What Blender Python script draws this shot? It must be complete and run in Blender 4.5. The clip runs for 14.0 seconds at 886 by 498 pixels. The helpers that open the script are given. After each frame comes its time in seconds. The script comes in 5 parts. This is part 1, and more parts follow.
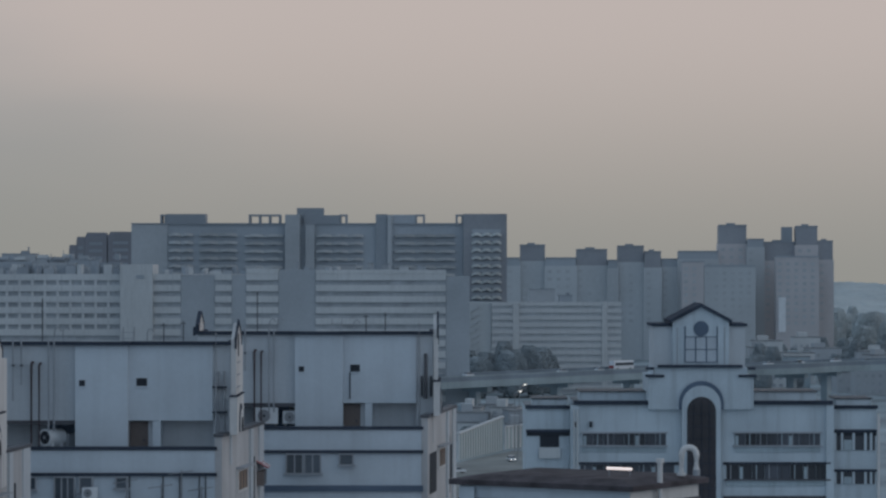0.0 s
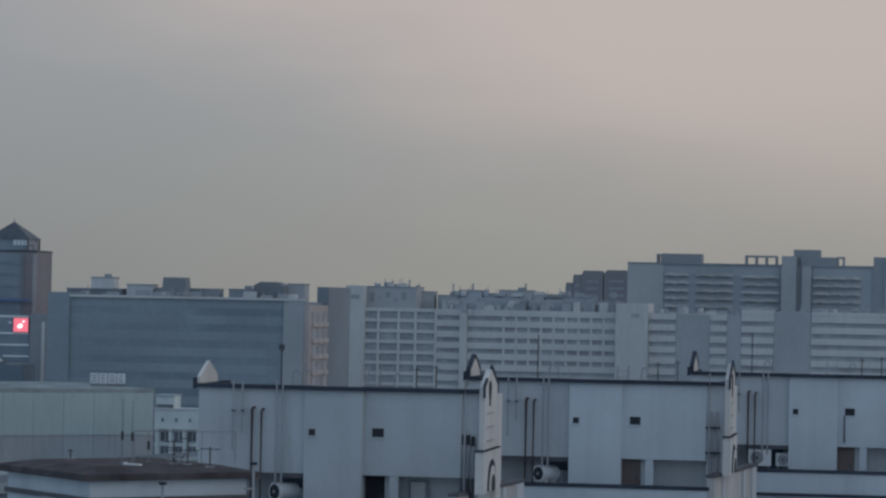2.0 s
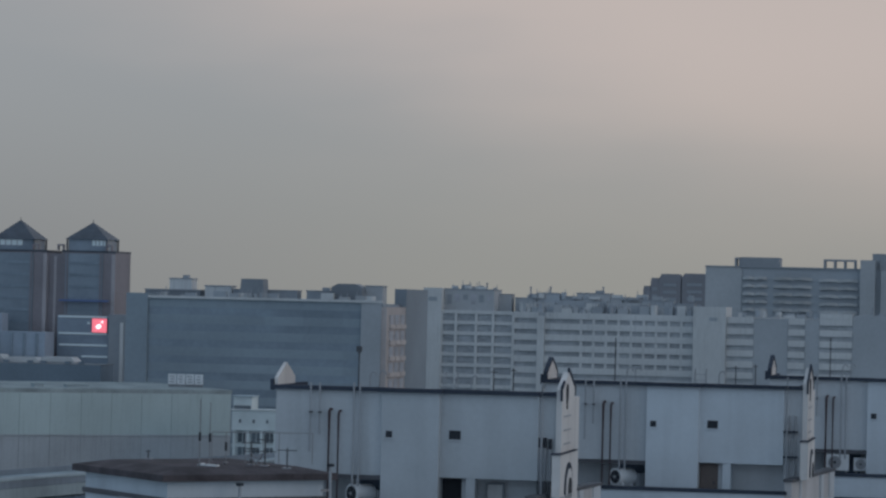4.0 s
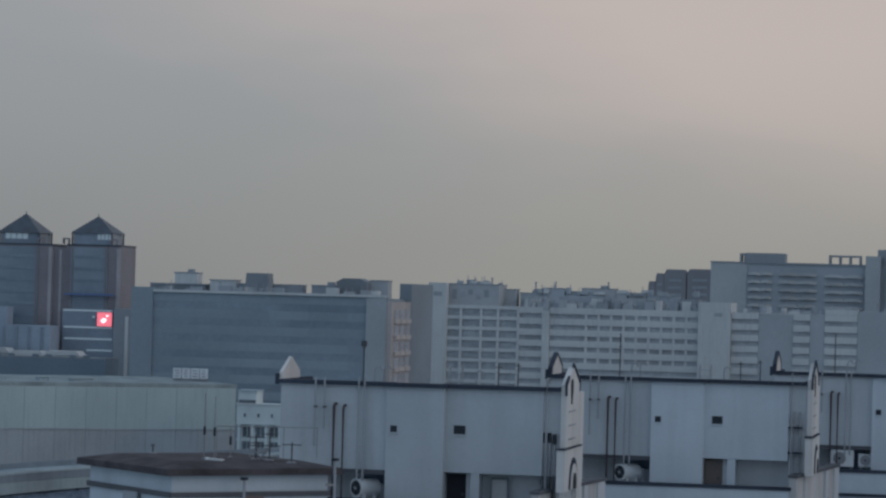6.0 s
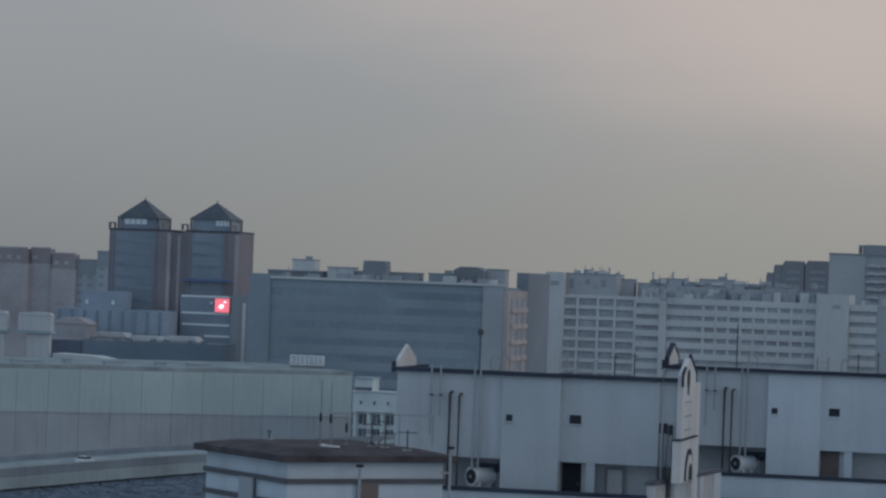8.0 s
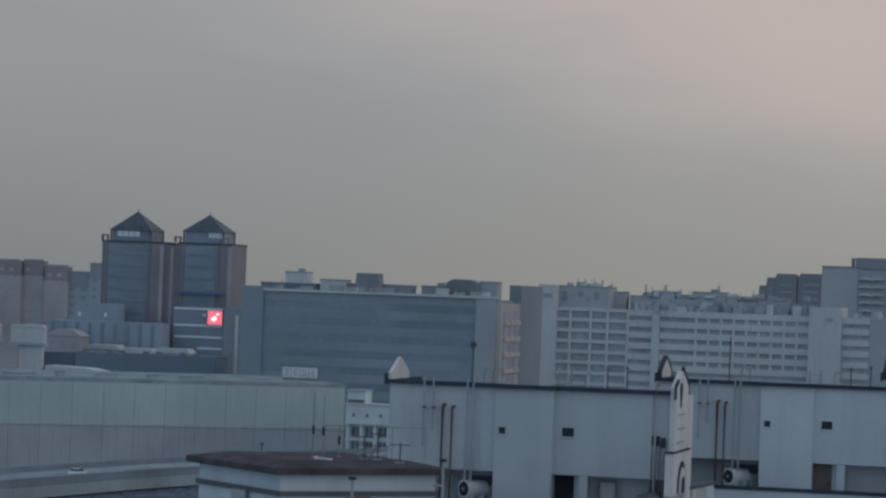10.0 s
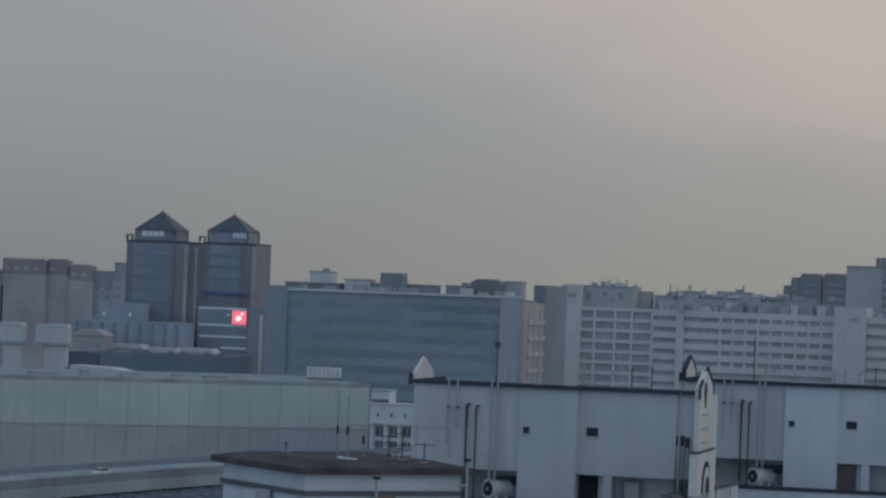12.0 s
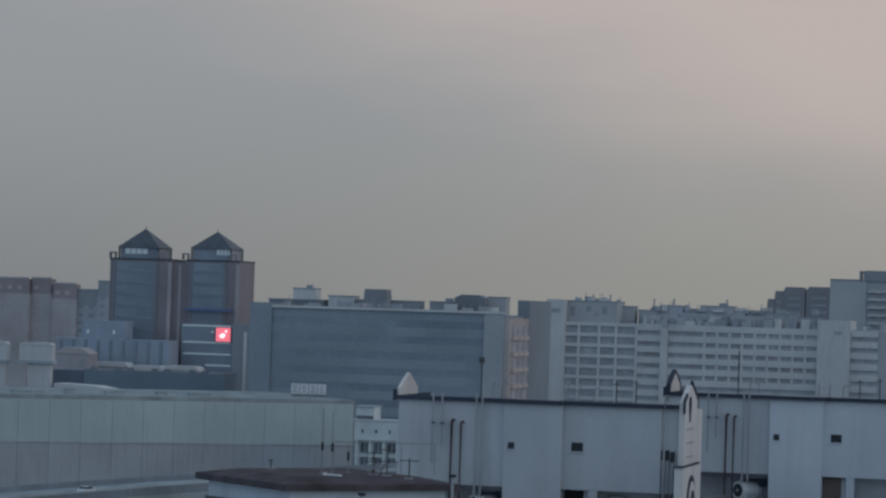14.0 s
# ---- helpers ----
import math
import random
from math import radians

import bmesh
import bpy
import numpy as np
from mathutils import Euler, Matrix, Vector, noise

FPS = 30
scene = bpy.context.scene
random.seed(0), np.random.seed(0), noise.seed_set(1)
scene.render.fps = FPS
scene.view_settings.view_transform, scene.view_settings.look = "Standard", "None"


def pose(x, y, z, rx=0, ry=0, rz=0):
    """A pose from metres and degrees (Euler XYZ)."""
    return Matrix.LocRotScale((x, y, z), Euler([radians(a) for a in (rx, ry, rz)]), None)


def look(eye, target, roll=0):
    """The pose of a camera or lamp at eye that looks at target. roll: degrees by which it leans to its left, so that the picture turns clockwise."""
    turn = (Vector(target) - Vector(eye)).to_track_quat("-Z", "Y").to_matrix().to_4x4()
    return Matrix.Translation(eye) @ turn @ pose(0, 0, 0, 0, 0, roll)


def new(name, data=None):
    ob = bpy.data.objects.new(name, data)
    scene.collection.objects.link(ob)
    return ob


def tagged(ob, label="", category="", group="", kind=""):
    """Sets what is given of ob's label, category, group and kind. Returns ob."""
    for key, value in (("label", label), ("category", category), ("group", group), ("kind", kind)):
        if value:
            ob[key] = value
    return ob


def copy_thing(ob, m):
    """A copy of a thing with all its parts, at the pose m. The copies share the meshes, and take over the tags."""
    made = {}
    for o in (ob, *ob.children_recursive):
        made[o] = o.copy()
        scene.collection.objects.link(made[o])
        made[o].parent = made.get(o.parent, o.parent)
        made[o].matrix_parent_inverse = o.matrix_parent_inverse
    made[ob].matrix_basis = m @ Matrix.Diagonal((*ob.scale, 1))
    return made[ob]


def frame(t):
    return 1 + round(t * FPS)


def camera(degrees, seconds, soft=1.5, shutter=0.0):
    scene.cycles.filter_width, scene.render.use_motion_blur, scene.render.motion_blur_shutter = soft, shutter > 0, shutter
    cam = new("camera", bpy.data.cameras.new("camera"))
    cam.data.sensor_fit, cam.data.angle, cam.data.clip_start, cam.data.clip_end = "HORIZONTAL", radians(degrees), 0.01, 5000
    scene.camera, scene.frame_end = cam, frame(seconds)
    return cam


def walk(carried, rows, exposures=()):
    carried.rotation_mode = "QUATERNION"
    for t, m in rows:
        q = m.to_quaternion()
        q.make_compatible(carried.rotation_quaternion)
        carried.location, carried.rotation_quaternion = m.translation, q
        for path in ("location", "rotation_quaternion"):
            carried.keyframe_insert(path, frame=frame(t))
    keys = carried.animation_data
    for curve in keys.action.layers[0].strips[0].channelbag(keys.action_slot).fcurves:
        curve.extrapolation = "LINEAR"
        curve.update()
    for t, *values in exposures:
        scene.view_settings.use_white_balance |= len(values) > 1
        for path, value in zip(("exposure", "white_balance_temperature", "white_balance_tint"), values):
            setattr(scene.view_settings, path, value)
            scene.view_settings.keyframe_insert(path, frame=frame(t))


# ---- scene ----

# Camera: one standpoint high in a tower, a long lens that pans to the left.
EYE = 54.0
cam = camera(16.0, 14.0, soft=2.5)
# seconds, yaw (left), pitch (up), roll
ROWS = [
    (0.0, 0.000, 0.250, 0.000), (0.5, 2.346, 0.836, 0.327), (0.7, 3.703, 0.587, 0.524), (1.0, 5.855, 0.744, 0.759),
    (1.5, 7.531, 0.716, 0.883), (2.0, 9.005, 0.888, 1.113), (2.5, 10.295, 0.841, 1.392), (2.7, 10.403, 0.935, 1.376),
    (4.8, 10.458, 0.795, 1.406), (5.0, 10.517, 0.711, 1.385), (5.5, 10.382, 0.848, 1.501), (6.0, 10.510, 0.806, 1.544),
    (6.5, 11.386, 0.748, 1.725), (7.0, 12.214, 0.473, 1.909), (7.5, 12.410, 0.438, 1.981), (8.0, 12.635, 0.536, 2.087),
    (8.2, 12.645, 0.542, 2.124), (10.3, 12.440, 0.850, 2.140), (10.5, 12.335, 0.906, 2.135), (11.0, 12.353, 0.975, 2.037),
    (11.5, 13.271, 1.117, 1.997), (12.0, 12.954, 0.747, 2.165), (12.5, 12.836, 0.903, 1.866), (13.0, 12.649, 0.999, 1.822),
    (13.5, 12.667, 1.073, 1.793), (14.0, 12.666, 1.044, 1.790),
]
walk(cam, [(t, pose(0, 0, EYE, 0, 0, yaw) @ pose(0, 0, 0, 90 + pitch) @ pose(0, 0, 0, 0, 0, roll)) for t, yaw, pitch, roll in ROWS],
     exposures=((0.0, 0.02), (1.5, 0.03), (2.5, 0.06), (5.0, 0.06), (6.5, 0.05), (7.0, 0.13), (7.5, 0.07), (8.0, 0.04), (10.5, 0.0), (14.0, 0.0)))

# ---- light: a hazy dusk sky, warm glow low on one side, blue-grey elsewhere ----
world = bpy.data.worlds.new("dusk_sky")
scene.world = world
world.use_nodes = True
wt = world.node_tree
wt.nodes.clear()


def wnode(kind):
    return wt.nodes.new(kind)


def wlink(a, b):
    wt.links.new(a, b)


def wramp(source, lo, hi):
    n = wnode("ShaderNodeMapRange")
    n.interpolation_type = "SMOOTHSTEP"
    n.inputs["From Min"].default_value, n.inputs["From Max"].default_value = lo, hi
    wlink(source, n.inputs["Value"])
    return n.outputs["Result"]


def wmix(fac, a, b):
    n = wnode("ShaderNodeMix")
    n.data_type = "RGBA"
    wlink(fac, n.inputs[0])
    for value, slot in ((a, n.inputs[6]), (b, n.inputs[7])):
        if isinstance(value, tuple):
            slot.default_value = (*value, 1)
        else:
            wlink(value, slot)
    return n.outputs[2]


def wmath(op, a, b, c=None):
    n = wnode("ShaderNodeMath")
    n.operation = op
    for i, value in enumerate((a, b, c)):
        if value is None:
            continue
        if isinstance(value, (int, float)):
            n.inputs[i].default_value = value
        else:
            wlink(value, n.inputs[i])
    return n.outputs[0]


coord = wnode("ShaderNodeTexCoord")
axes = wnode("ShaderNodeSeparateXYZ")
wlink(coord.outputs["Generated"], axes.inputs[0])
SX, SY, SZ = axes.outputs
cloud = wnode("ShaderNodeTexNoise")
cloud.inputs["Scale"].default_value, cloud.inputs["Detail"].default_value = 7.0, 3.0
stretch = wnode("ShaderNodeMapping")
stretch.inputs["Scale"].default_value = (1.0, 1.0, 4.0)
wlink(coord.outputs["Generated"], stretch.inputs["Vector"])
wlink(stretch.outputs[0], cloud.inputs["Vector"])
drift = wmath("MULTIPLY_ADD", cloud.outputs["Fac"], 0.5, -0.25)
glow = wmath("ADD", wmath("ADD", wmath("MULTIPLY", SZ, 8.0), wmath("MULTIPLY", SX, 3.2)), drift)
low_sky = wmix(wramp(SX, -0.38, -0.12), (0.196, 0.209, 0.224), (0.270, 0.271, 0.256))
mid_sky = wmix(wramp(glow, -0.46, 0.35), (0.275, 0.289, 0.309), (0.482, 0.418, 0.396))
view_sky = wmix(wramp(SZ, -0.012, 0.085), low_sky, mid_sky)
high_sky = wmix(wramp(SX, -0.6, 0.9), (0.276, 0.370, 0.485), (0.306, 0.363, 0.436))
all_sky = wmix(wramp(SZ, 0.10, 0.45), view_sky, high_sky)
all_sky = wmix(wramp(SY, 0.55, -0.2), all_sky, high_sky)
nishita = wnode("ShaderNodeTexSky")
nishita.sky_type, nishita.sun_disc = "NISHITA", False
nishita.sun_elevation, nishita.sun_rotation = radians(18), radians(100)
back_a, back_b, add = wnode("ShaderNodeBackground"), wnode("ShaderNodeBackground"), wnode("ShaderNodeAddShader")
wlink(all_sky, back_a.inputs["Color"])
wlink(nishita.outputs[0], back_b.inputs["Color"])
back_a.inputs["Strength"].default_value, back_b.inputs["Strength"].default_value = 1.0, 0.005
wlink(back_a.outputs[0], add.inputs[0])
wlink(back_b.outputs[0], add.inputs[1])
wlink(add.outputs[0], wnode("ShaderNodeOutputWorld").inputs["Surface"])

sun = new("sun", bpy.data.lights.new("sun", "SUN"))
sun.data.energy, sun.data.angle, sun.data.color = 0.15, radians(25), (1.0, 0.86, 0.78)
sun.matrix_world = look((60, -10, 20), (0, 0, 0))


# ---- materials ----
def paint(name, col, rough=0.75, vary=0.18, grain=6.0, broad=0.25, streak=0.0, bump=0.15, metal=0.0, per_object=0.0, gloss=0.5):
    """A weathered coat: broad blotches, fine grain, rain streaks, slight relief."""
    m = bpy.data.materials.new(name)
    m.use_nodes = True
    nt = m.node_tree
    b = nt.nodes["Principled BSDF"]
    b.inputs["Roughness"].default_value, b.inputs["Metallic"].default_value = rough, metal
    b.inputs["Specular IOR Level"].default_value = gloss
    tc = nt.nodes.new("ShaderNodeTexCoord")
    info = nt.nodes.new("ShaderNodeObjectInfo")
    shift = nt.nodes.new("ShaderNodeVectorMath")
    shift.operation = "ADD"
    nt.links.new(tc.outputs["Object"], shift.inputs[0])
    nt.links.new(info.outputs["Location"], shift.inputs[1])

    def noise_at(scale, detail, squash=None):
        n = nt.nodes.new("ShaderNodeTexNoise")
        n.inputs["Scale"].default_value, n.inputs["Detail"].default_value = scale, detail
        source = shift.outputs[0]
        if squash:
            mp = nt.nodes.new("ShaderNodeMapping")
            mp.inputs["Scale"].default_value = squash
            nt.links.new(source, mp.inputs["Vector"])
            source = mp.outputs[0]
        nt.links.new(source, n.inputs["Vector"])
        return n.outputs["Fac"]

    def ranged(source, lo, hi, a, z):
        n = nt.nodes.new("ShaderNodeMapRange")
        for key, value in (("From Min", lo), ("From Max", hi), ("To Min", a), ("To Max", z)):
            n.inputs[key].default_value = value
        nt.links.new(source, n.inputs["Value"])
        return n.outputs["Result"]

    def times(a, c):
        n = nt.nodes.new("ShaderNodeMath")
        n.operation = "MULTIPLY"
        nt.links.new(a, n.inputs[0])
        nt.links.new(c, n.inputs[1])
        return n.outputs[0]

    fine = noise_at(grain, 4.0)
    value = times(ranged(noise_at(broad, 3.0), 0.3, 0.7, 1 - vary, 1 + vary), ranged(fine, 0.3, 0.7, 1 - vary / 3, 1 + vary / 3))
    if streak:
        value = times(value, ranged(noise_at(1.6, 3.0, (1, 1, 0.06)), 0.5, 0.75, 1.0, 1 - streak))
    if per_object:
        value = times(value, ranged(info.outputs["Random"], 0, 1, 1 - per_object, 1 + per_object))
    tint = nt.nodes.new("ShaderNodeVectorMath")
    tint.operation = "SCALE"
    tint.inputs[0].default_value = col
    nt.links.new(value, tint.inputs["Scale"])
    nt.links.new(tint.outputs[0], b.inputs["Base Color"])
    if bump:
        bp = nt.nodes.new("ShaderNodeBump")
        bp.inputs["Strength"].default_value, bp.inputs["Distance"].default_value = bump, 0.02
        nt.links.new(fine, bp.inputs["Height"])
        nt.links.new(bp.outputs[0], b.inputs["Normal"])
    return m


def glowing(name, col, strength):
    m = bpy.data.materials.new(name)
    m.use_nodes = True
    b = m.node_tree.nodes["Principled BSDF"]
    b.inputs["Base Color"].default_value = (*col, 1)
    b.inputs["Emission Color"].default_value = (*col, 1)
    b.inputs["Emission Strength"].default_value = strength
    return m


WHITE = paint("white_render", (0.552, 0.612, 0.668), streak=0.09, vary=0.07, broad=0.35)
WHITEA = paint("grey_white_render", (0.475, 0.515, 0.550), streak=0.06, vary=0.09, broad=0.35)
WARMA = paint("dull_white_render", (0.500, 0.530, 0.558), streak=0.16, vary=0.11)
GWHITE = paint("stained_render", (0.53, 0.60, 0.65), streak=0.20, vary=0.12, broad=0.2)
WARM = paint("warm_render", (0.545, 0.575, 0.605), streak=0.12, vary=0.09)
# cream on right-turned faces includes painted warm light; CREAMD is a dimmer copy
CREAMD = paint("dimmed_cream", (0.505, 0.497, 0.502), streak=0.22, vary=0.14)
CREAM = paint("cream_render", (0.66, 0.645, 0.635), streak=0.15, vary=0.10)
# trim, brown tile, openings and glass: blacks raised to paint in haze
TRIM = paint("dark_trim", (0.052, 0.063, 0.086), rough=0.95, gloss=0.15, vary=0.3, grain=12)
NAVY = paint("navy_tile", (0.10, 0.14, 0.20), rough=0.5, vary=0.2, grain=12)
BROWN = paint("brown_tile", (0.090, 0.079, 0.085), rough=0.95, gloss=0.15, vary=0.35, grain=9, broad=1.2)
BANDB = paint("brown_band", (0.100, 0.102, 0.115), rough=0.7, vary=0.25)
RUST = paint("rust_pipe", (0.062, 0.036, 0.041), rough=0.6, vary=0.3, grain=14)
PIPE = paint("grey_pipe", (0.34, 0.36, 0.39), rough=0.5, vary=0.15, grain=14)
# for dark parts, and for sheets that stand in for shade inside openings
DARK = paint("dark_parts_and_shade", (0.030, 0.035, 0.045), rough=0.9, vary=0.2, bump=0)
GLASS = paint("window_glass", (0.085, 0.105, 0.128), rough=0.15, vary=0.2, bump=0, per_object=0.35)
STEEL = paint("steel", (0.30, 0.31, 0.33), rough=0.4, vary=0.2, metal=0.6, grain=14)
BITUMEN = paint("bitumen", (0.045, 0.052, 0.065), vary=0.3, grain=4)
IRON = paint("dark_iron", (0.075, 0.080, 0.090), rough=0.6, vary=0.2, grain=14)
DOORW = paint("wood_door", (0.17, 0.14, 0.13), rough=0.6, vary=0.25, grain=10)
ORANGE = paint("ochre_window", (0.27, 0.19, 0.14), rough=0.6, vary=0.3)
RED = paint("red_cloth", (0.35, 0.07, 0.07), rough=0.8, vary=0.2)
PLASTIC = paint("white_plastic", (0.74, 0.76, 0.78), rough=0.4, vary=0.08, grain=10, bump=0.05)
ROOFG = paint("grey_roof", (0.25, 0.26, 0.27), rough=0.95, gloss=0.2, vary=0.3, grain=3, broad=0.4)
# Far walls, glazing, roads, foliage, here and below: haze mixed into base colours
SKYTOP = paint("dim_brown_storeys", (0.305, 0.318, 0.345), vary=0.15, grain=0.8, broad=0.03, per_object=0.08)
FROOF = paint("pale_flat_roof", (0.295, 0.340, 0.350), rough=0.95, gloss=0.2, vary=0.25, grain=1.5, broad=0.15)
FASCIA = paint("bridge_fascia", (0.290, 0.360, 0.390), vary=0.2, grain=3, broad=0.08, streak=0.15)
CONC = paint("concrete", (0.385, 0.458, 0.500), vary=0.2, grain=3, broad=0.08, streak=0.15)
ASPH = paint("asphalt", (0.25, 0.31, 0.345), vary=0.2, grain=2, broad=0.05)
GROUND = paint("town_ground", (0.250, 0.300, 0.322), vary=0.45, grain=0.5, broad=0.02)
FACT = paint("factory_panel", (0.425, 0.508, 0.515), vary=0.08, grain=1.5, broad=0.05, streak=0.10, per_object=0.03)
FACTL = paint("factory_lower", (0.38, 0.41, 0.44), vary=0.12, grain=1.5, broad=0.05, streak=0.15, per_object=0.03)
BLUE = paint("blue_cladding", (0.282, 0.342, 0.392), vary=0.12, grain=1.0, broad=0.03, per_object=0.04)
BLUED = paint("blue_glazing", (0.228, 0.285, 0.340), rough=0.3, vary=0.2, grain=0.8, broad=0.05, bump=0)
PEACH = paint("peach_tile", (0.450, 0.408, 0.400), vary=0.15, grain=1.0, broad=0.06)
SLATE = paint("slate_wall", (0.400, 0.430, 0.460), vary=0.12, grain=1.0, broad=0.04)
PALE = paint("pale_concrete", (0.590, 0.605, 0.610), vary=0.10, grain=1.0, broad=0.04, streak=0.12)
PALEW = paint("hazed_window", (0.372, 0.398, 0.424), rough=0.35, vary=0.2, grain=0.6, broad=0.15, bump=0)
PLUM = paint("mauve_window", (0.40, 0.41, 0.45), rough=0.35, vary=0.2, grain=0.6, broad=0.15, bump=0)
GREYB = paint("grey_block", (0.375, 0.412, 0.450), vary=0.12, grain=0.8, broad=0.03, per_object=0.05)
GREYL = paint("grey_block_light", (0.425, 0.448, 0.470), vary=0.12, grain=0.8, broad=0.03)
GREYD = paint("grey_block_dark", (0.305, 0.333, 0.365), vary=0.12, grain=0.8, broad=0.03)
RAIL = paint("balcony_rail", (0.450, 0.462, 0.470), vary=0.15, grain=0.8, broad=0.05, per_object=0.10)
BRICK = paint("hazed_brick", (0.450, 0.415, 0.425), vary=0.18, grain=0.8, broad=0.05)
BRICKD = paint("hazed_dark_brick", (0.420, 0.395, 0.412), vary=0.18, grain=0.8, broad=0.05)
TOWER = paint("tower_curtain", (0.245, 0.300, 0.355), rough=0.35, vary=0.15, grain=0.8, broad=0.06)
TOWERB = paint("tower_brick", (0.262, 0.242, 0.262), vary=0.15, grain=0.8, broad=0.05)
SLATER = paint("slate_roof", (0.068, 0.083, 0.106), rough=0.5, vary=0.2, grain=1.0)
BARK = paint("bark", (0.10, 0.10, 0.10), vary=0.3)
CARW = paint("car_white", (0.75, 0.77, 0.80), rough=0.25, vary=0.05, bump=0)
CARG = paint("car_grey", (0.30, 0.33, 0.36), rough=0.25, vary=0.05, bump=0)
TYRE = paint("tyre", (0.03, 0.03, 0.03), rough=0.9, vary=0.1, bump=0)
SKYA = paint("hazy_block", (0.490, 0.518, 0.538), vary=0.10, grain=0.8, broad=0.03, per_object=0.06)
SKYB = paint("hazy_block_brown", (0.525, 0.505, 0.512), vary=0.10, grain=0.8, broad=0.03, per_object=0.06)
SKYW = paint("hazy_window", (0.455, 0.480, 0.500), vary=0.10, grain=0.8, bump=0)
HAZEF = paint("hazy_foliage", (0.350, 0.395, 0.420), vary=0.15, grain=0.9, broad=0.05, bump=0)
LED = glowing("led_screen", (1.0, 0.20, 0.26), 0.75)
LEDW = glowing("led_white", (1.0, 0.75, 0.78), 1.5)
STRIP = glowing("lit_window_strip", (0.55, 0.66, 0.72), 0.09)
HEAD = glowing("headlight", (1.0, 0.93, 0.85), 2.0)
BLUEL = glowing("blue_neon", (0.10, 0.16, 0.34), 0.03)


# ---- builders ----
def part(name, bm, material, parent, label=""):
    me = bpy.data.meshes.new(name)
    bm.to_mesh(me)
    bm.free()
    me.materials.append(material)
    ob = new(name, me)
    ob.parent = parent
    return tagged(ob, label)


def thing(name, label, category, at=(0, 0, 0), turn=0.0, group="", kind=""):
    ob = new(name)
    ob.empty_display_size = 0.5
    ob.matrix_basis = pose(*at, 0, 0, turn)
    return tagged(ob, label, category, group, kind)


def add_box(bm, x0, x1, y0, y1, z0, z1):
    v = [bm.verts.new((x, y, z)) for z in (z0, z1) for x, y in ((x0, y0), (x1, y0), (x1, y1), (x0, y1))]
    for f in ((0, 3, 2, 1), (4, 5, 6, 7), (0, 1, 5, 4), (1, 2, 6, 5), (2, 3, 7, 6), (3, 0, 4, 7)):
        bm.faces.new([v[i] for i in f])


BOXES = {}


def box(name, parent, material, x0, x1, y0, y1, z0, z1, label=""):
    """A block under a thing; alike blocks share one mesh."""
    key = (round(x1 - x0, 3), round(y1 - y0, 3), round(z1 - z0, 3), material.name)
    if key not in BOXES:
        bm = bmesh.new()
        add_box(bm, 0, key[0], 0, key[1], 0, key[2])
        me = bpy.data.meshes.new(name)
        bm.to_mesh(me)
        bm.free()
        me.materials.append(material)
        BOXES[key] = me
    ob = new(name, BOXES[key])
    ob.parent = parent
    ob.location = (x0, y0, z0)
    return tagged(ob, label)


def prism(points, axis, lo, hi):
    """A closed outline, drawn in the plane across the axis, pulled from lo to hi."""
    bm = bmesh.new()
    put = {"x": lambda a, b, c: (c, a, b), "y": lambda a, b, c: (a, c, b), "z": lambda a, b, c: (a, b, c)}[axis]
    rings = [[bm.verts.new(put(a, b, c)) for a, b in points] for c in (lo, hi)]
    n = len(points)
    for i in range(n):
        j = (i + 1) % n
        bm.faces.new((rings[0][i], rings[0][j], rings[1][j], rings[1][i]))
    bm.faces.new(rings[0])
    bm.faces.new(rings[1])
    bmesh.ops.recalc_face_normals(bm, faces=bm.faces)
    return bm


def tube(path, radius, sides=8):
    bm = bmesh.new()
    rings = []
    pts = [Vector(p) for p in path]
    for i, p in enumerate(pts):
        d = (pts[min(i + 1, len(pts) - 1)] - pts[max(i - 1, 0)]).normalized()
        q = d.to_track_quat("Z", "Y")
        rings.append([bm.verts.new(p + q @ Vector((radius * math.cos(a), radius * math.sin(a), 0)))
                      for a in (2 * math.pi * k / sides for k in range(sides))])
    for a, b in zip(rings, rings[1:]):
        for k in range(sides):
            bm.faces.new((a[k], a[(k + 1) % sides], b[(k + 1) % sides], b[k]))
    bm.faces.new(rings[0][::-1])
    bm.faces.new(rings[-1])
    return bm


def arch(x, z, r, half, base, n=14):
    """Outline of a round-headed opening, centre x, springing z, down to base."""
    return [(x - half, base)] + [(x - r * math.cos(math.pi * k / n), z + r * math.sin(math.pi * k / n)) for k in range(n + 1)] + [(x + half, base)]


def window(parent, x0, x1, y, z0, z1, frame_mat=PIPE, bars=1, deep=0.12):
    """A window on a face that looks to -y: glass set back, a frame round it, mullions, a sill."""
    w = part("window", prism([(x0, z0), (x1, z0), (x1, z1), (x0, z1)], "y", y - 0.012, y + 0.02), GLASS, parent)
    bm = bmesh.new()
    t = 0.06
    add_box(bm, x0 - t, x1 + t, y - deep, y - 0.014, z1, z1 + t)
    add_box(bm, x0 - t, x0, y - deep, y - 0.014, z0, z1)
    add_box(bm, x1, x1 + t, y - deep, y - 0.014, z0, z1)
    for k in range(bars):
        xm = x0 + (x1 - x0) * (k + 1) / (bars + 1)
        add_box(bm, xm - 0.03, xm + 0.03, y - deep / 2, y - 0.014, z0, z1)
    part("window_frame", bm, frame_mat, w)
    box("window_sill", w, frame_mat, x0 - 0.12, x1 + 0.12, y - deep - 0.1, y - 0.014, z0 - 0.08, z0)
    return w


# ---- ground and viaduct ----
bm = bmesh.new()
add_box(bm, -3500, 3500, -300, 4800, -2.0, 0.0)
gr = part("ground", bm, GROUND, None)
tagged(gr, "dull blue-grey town ground with haze in its colour", "ground", kind="structure")


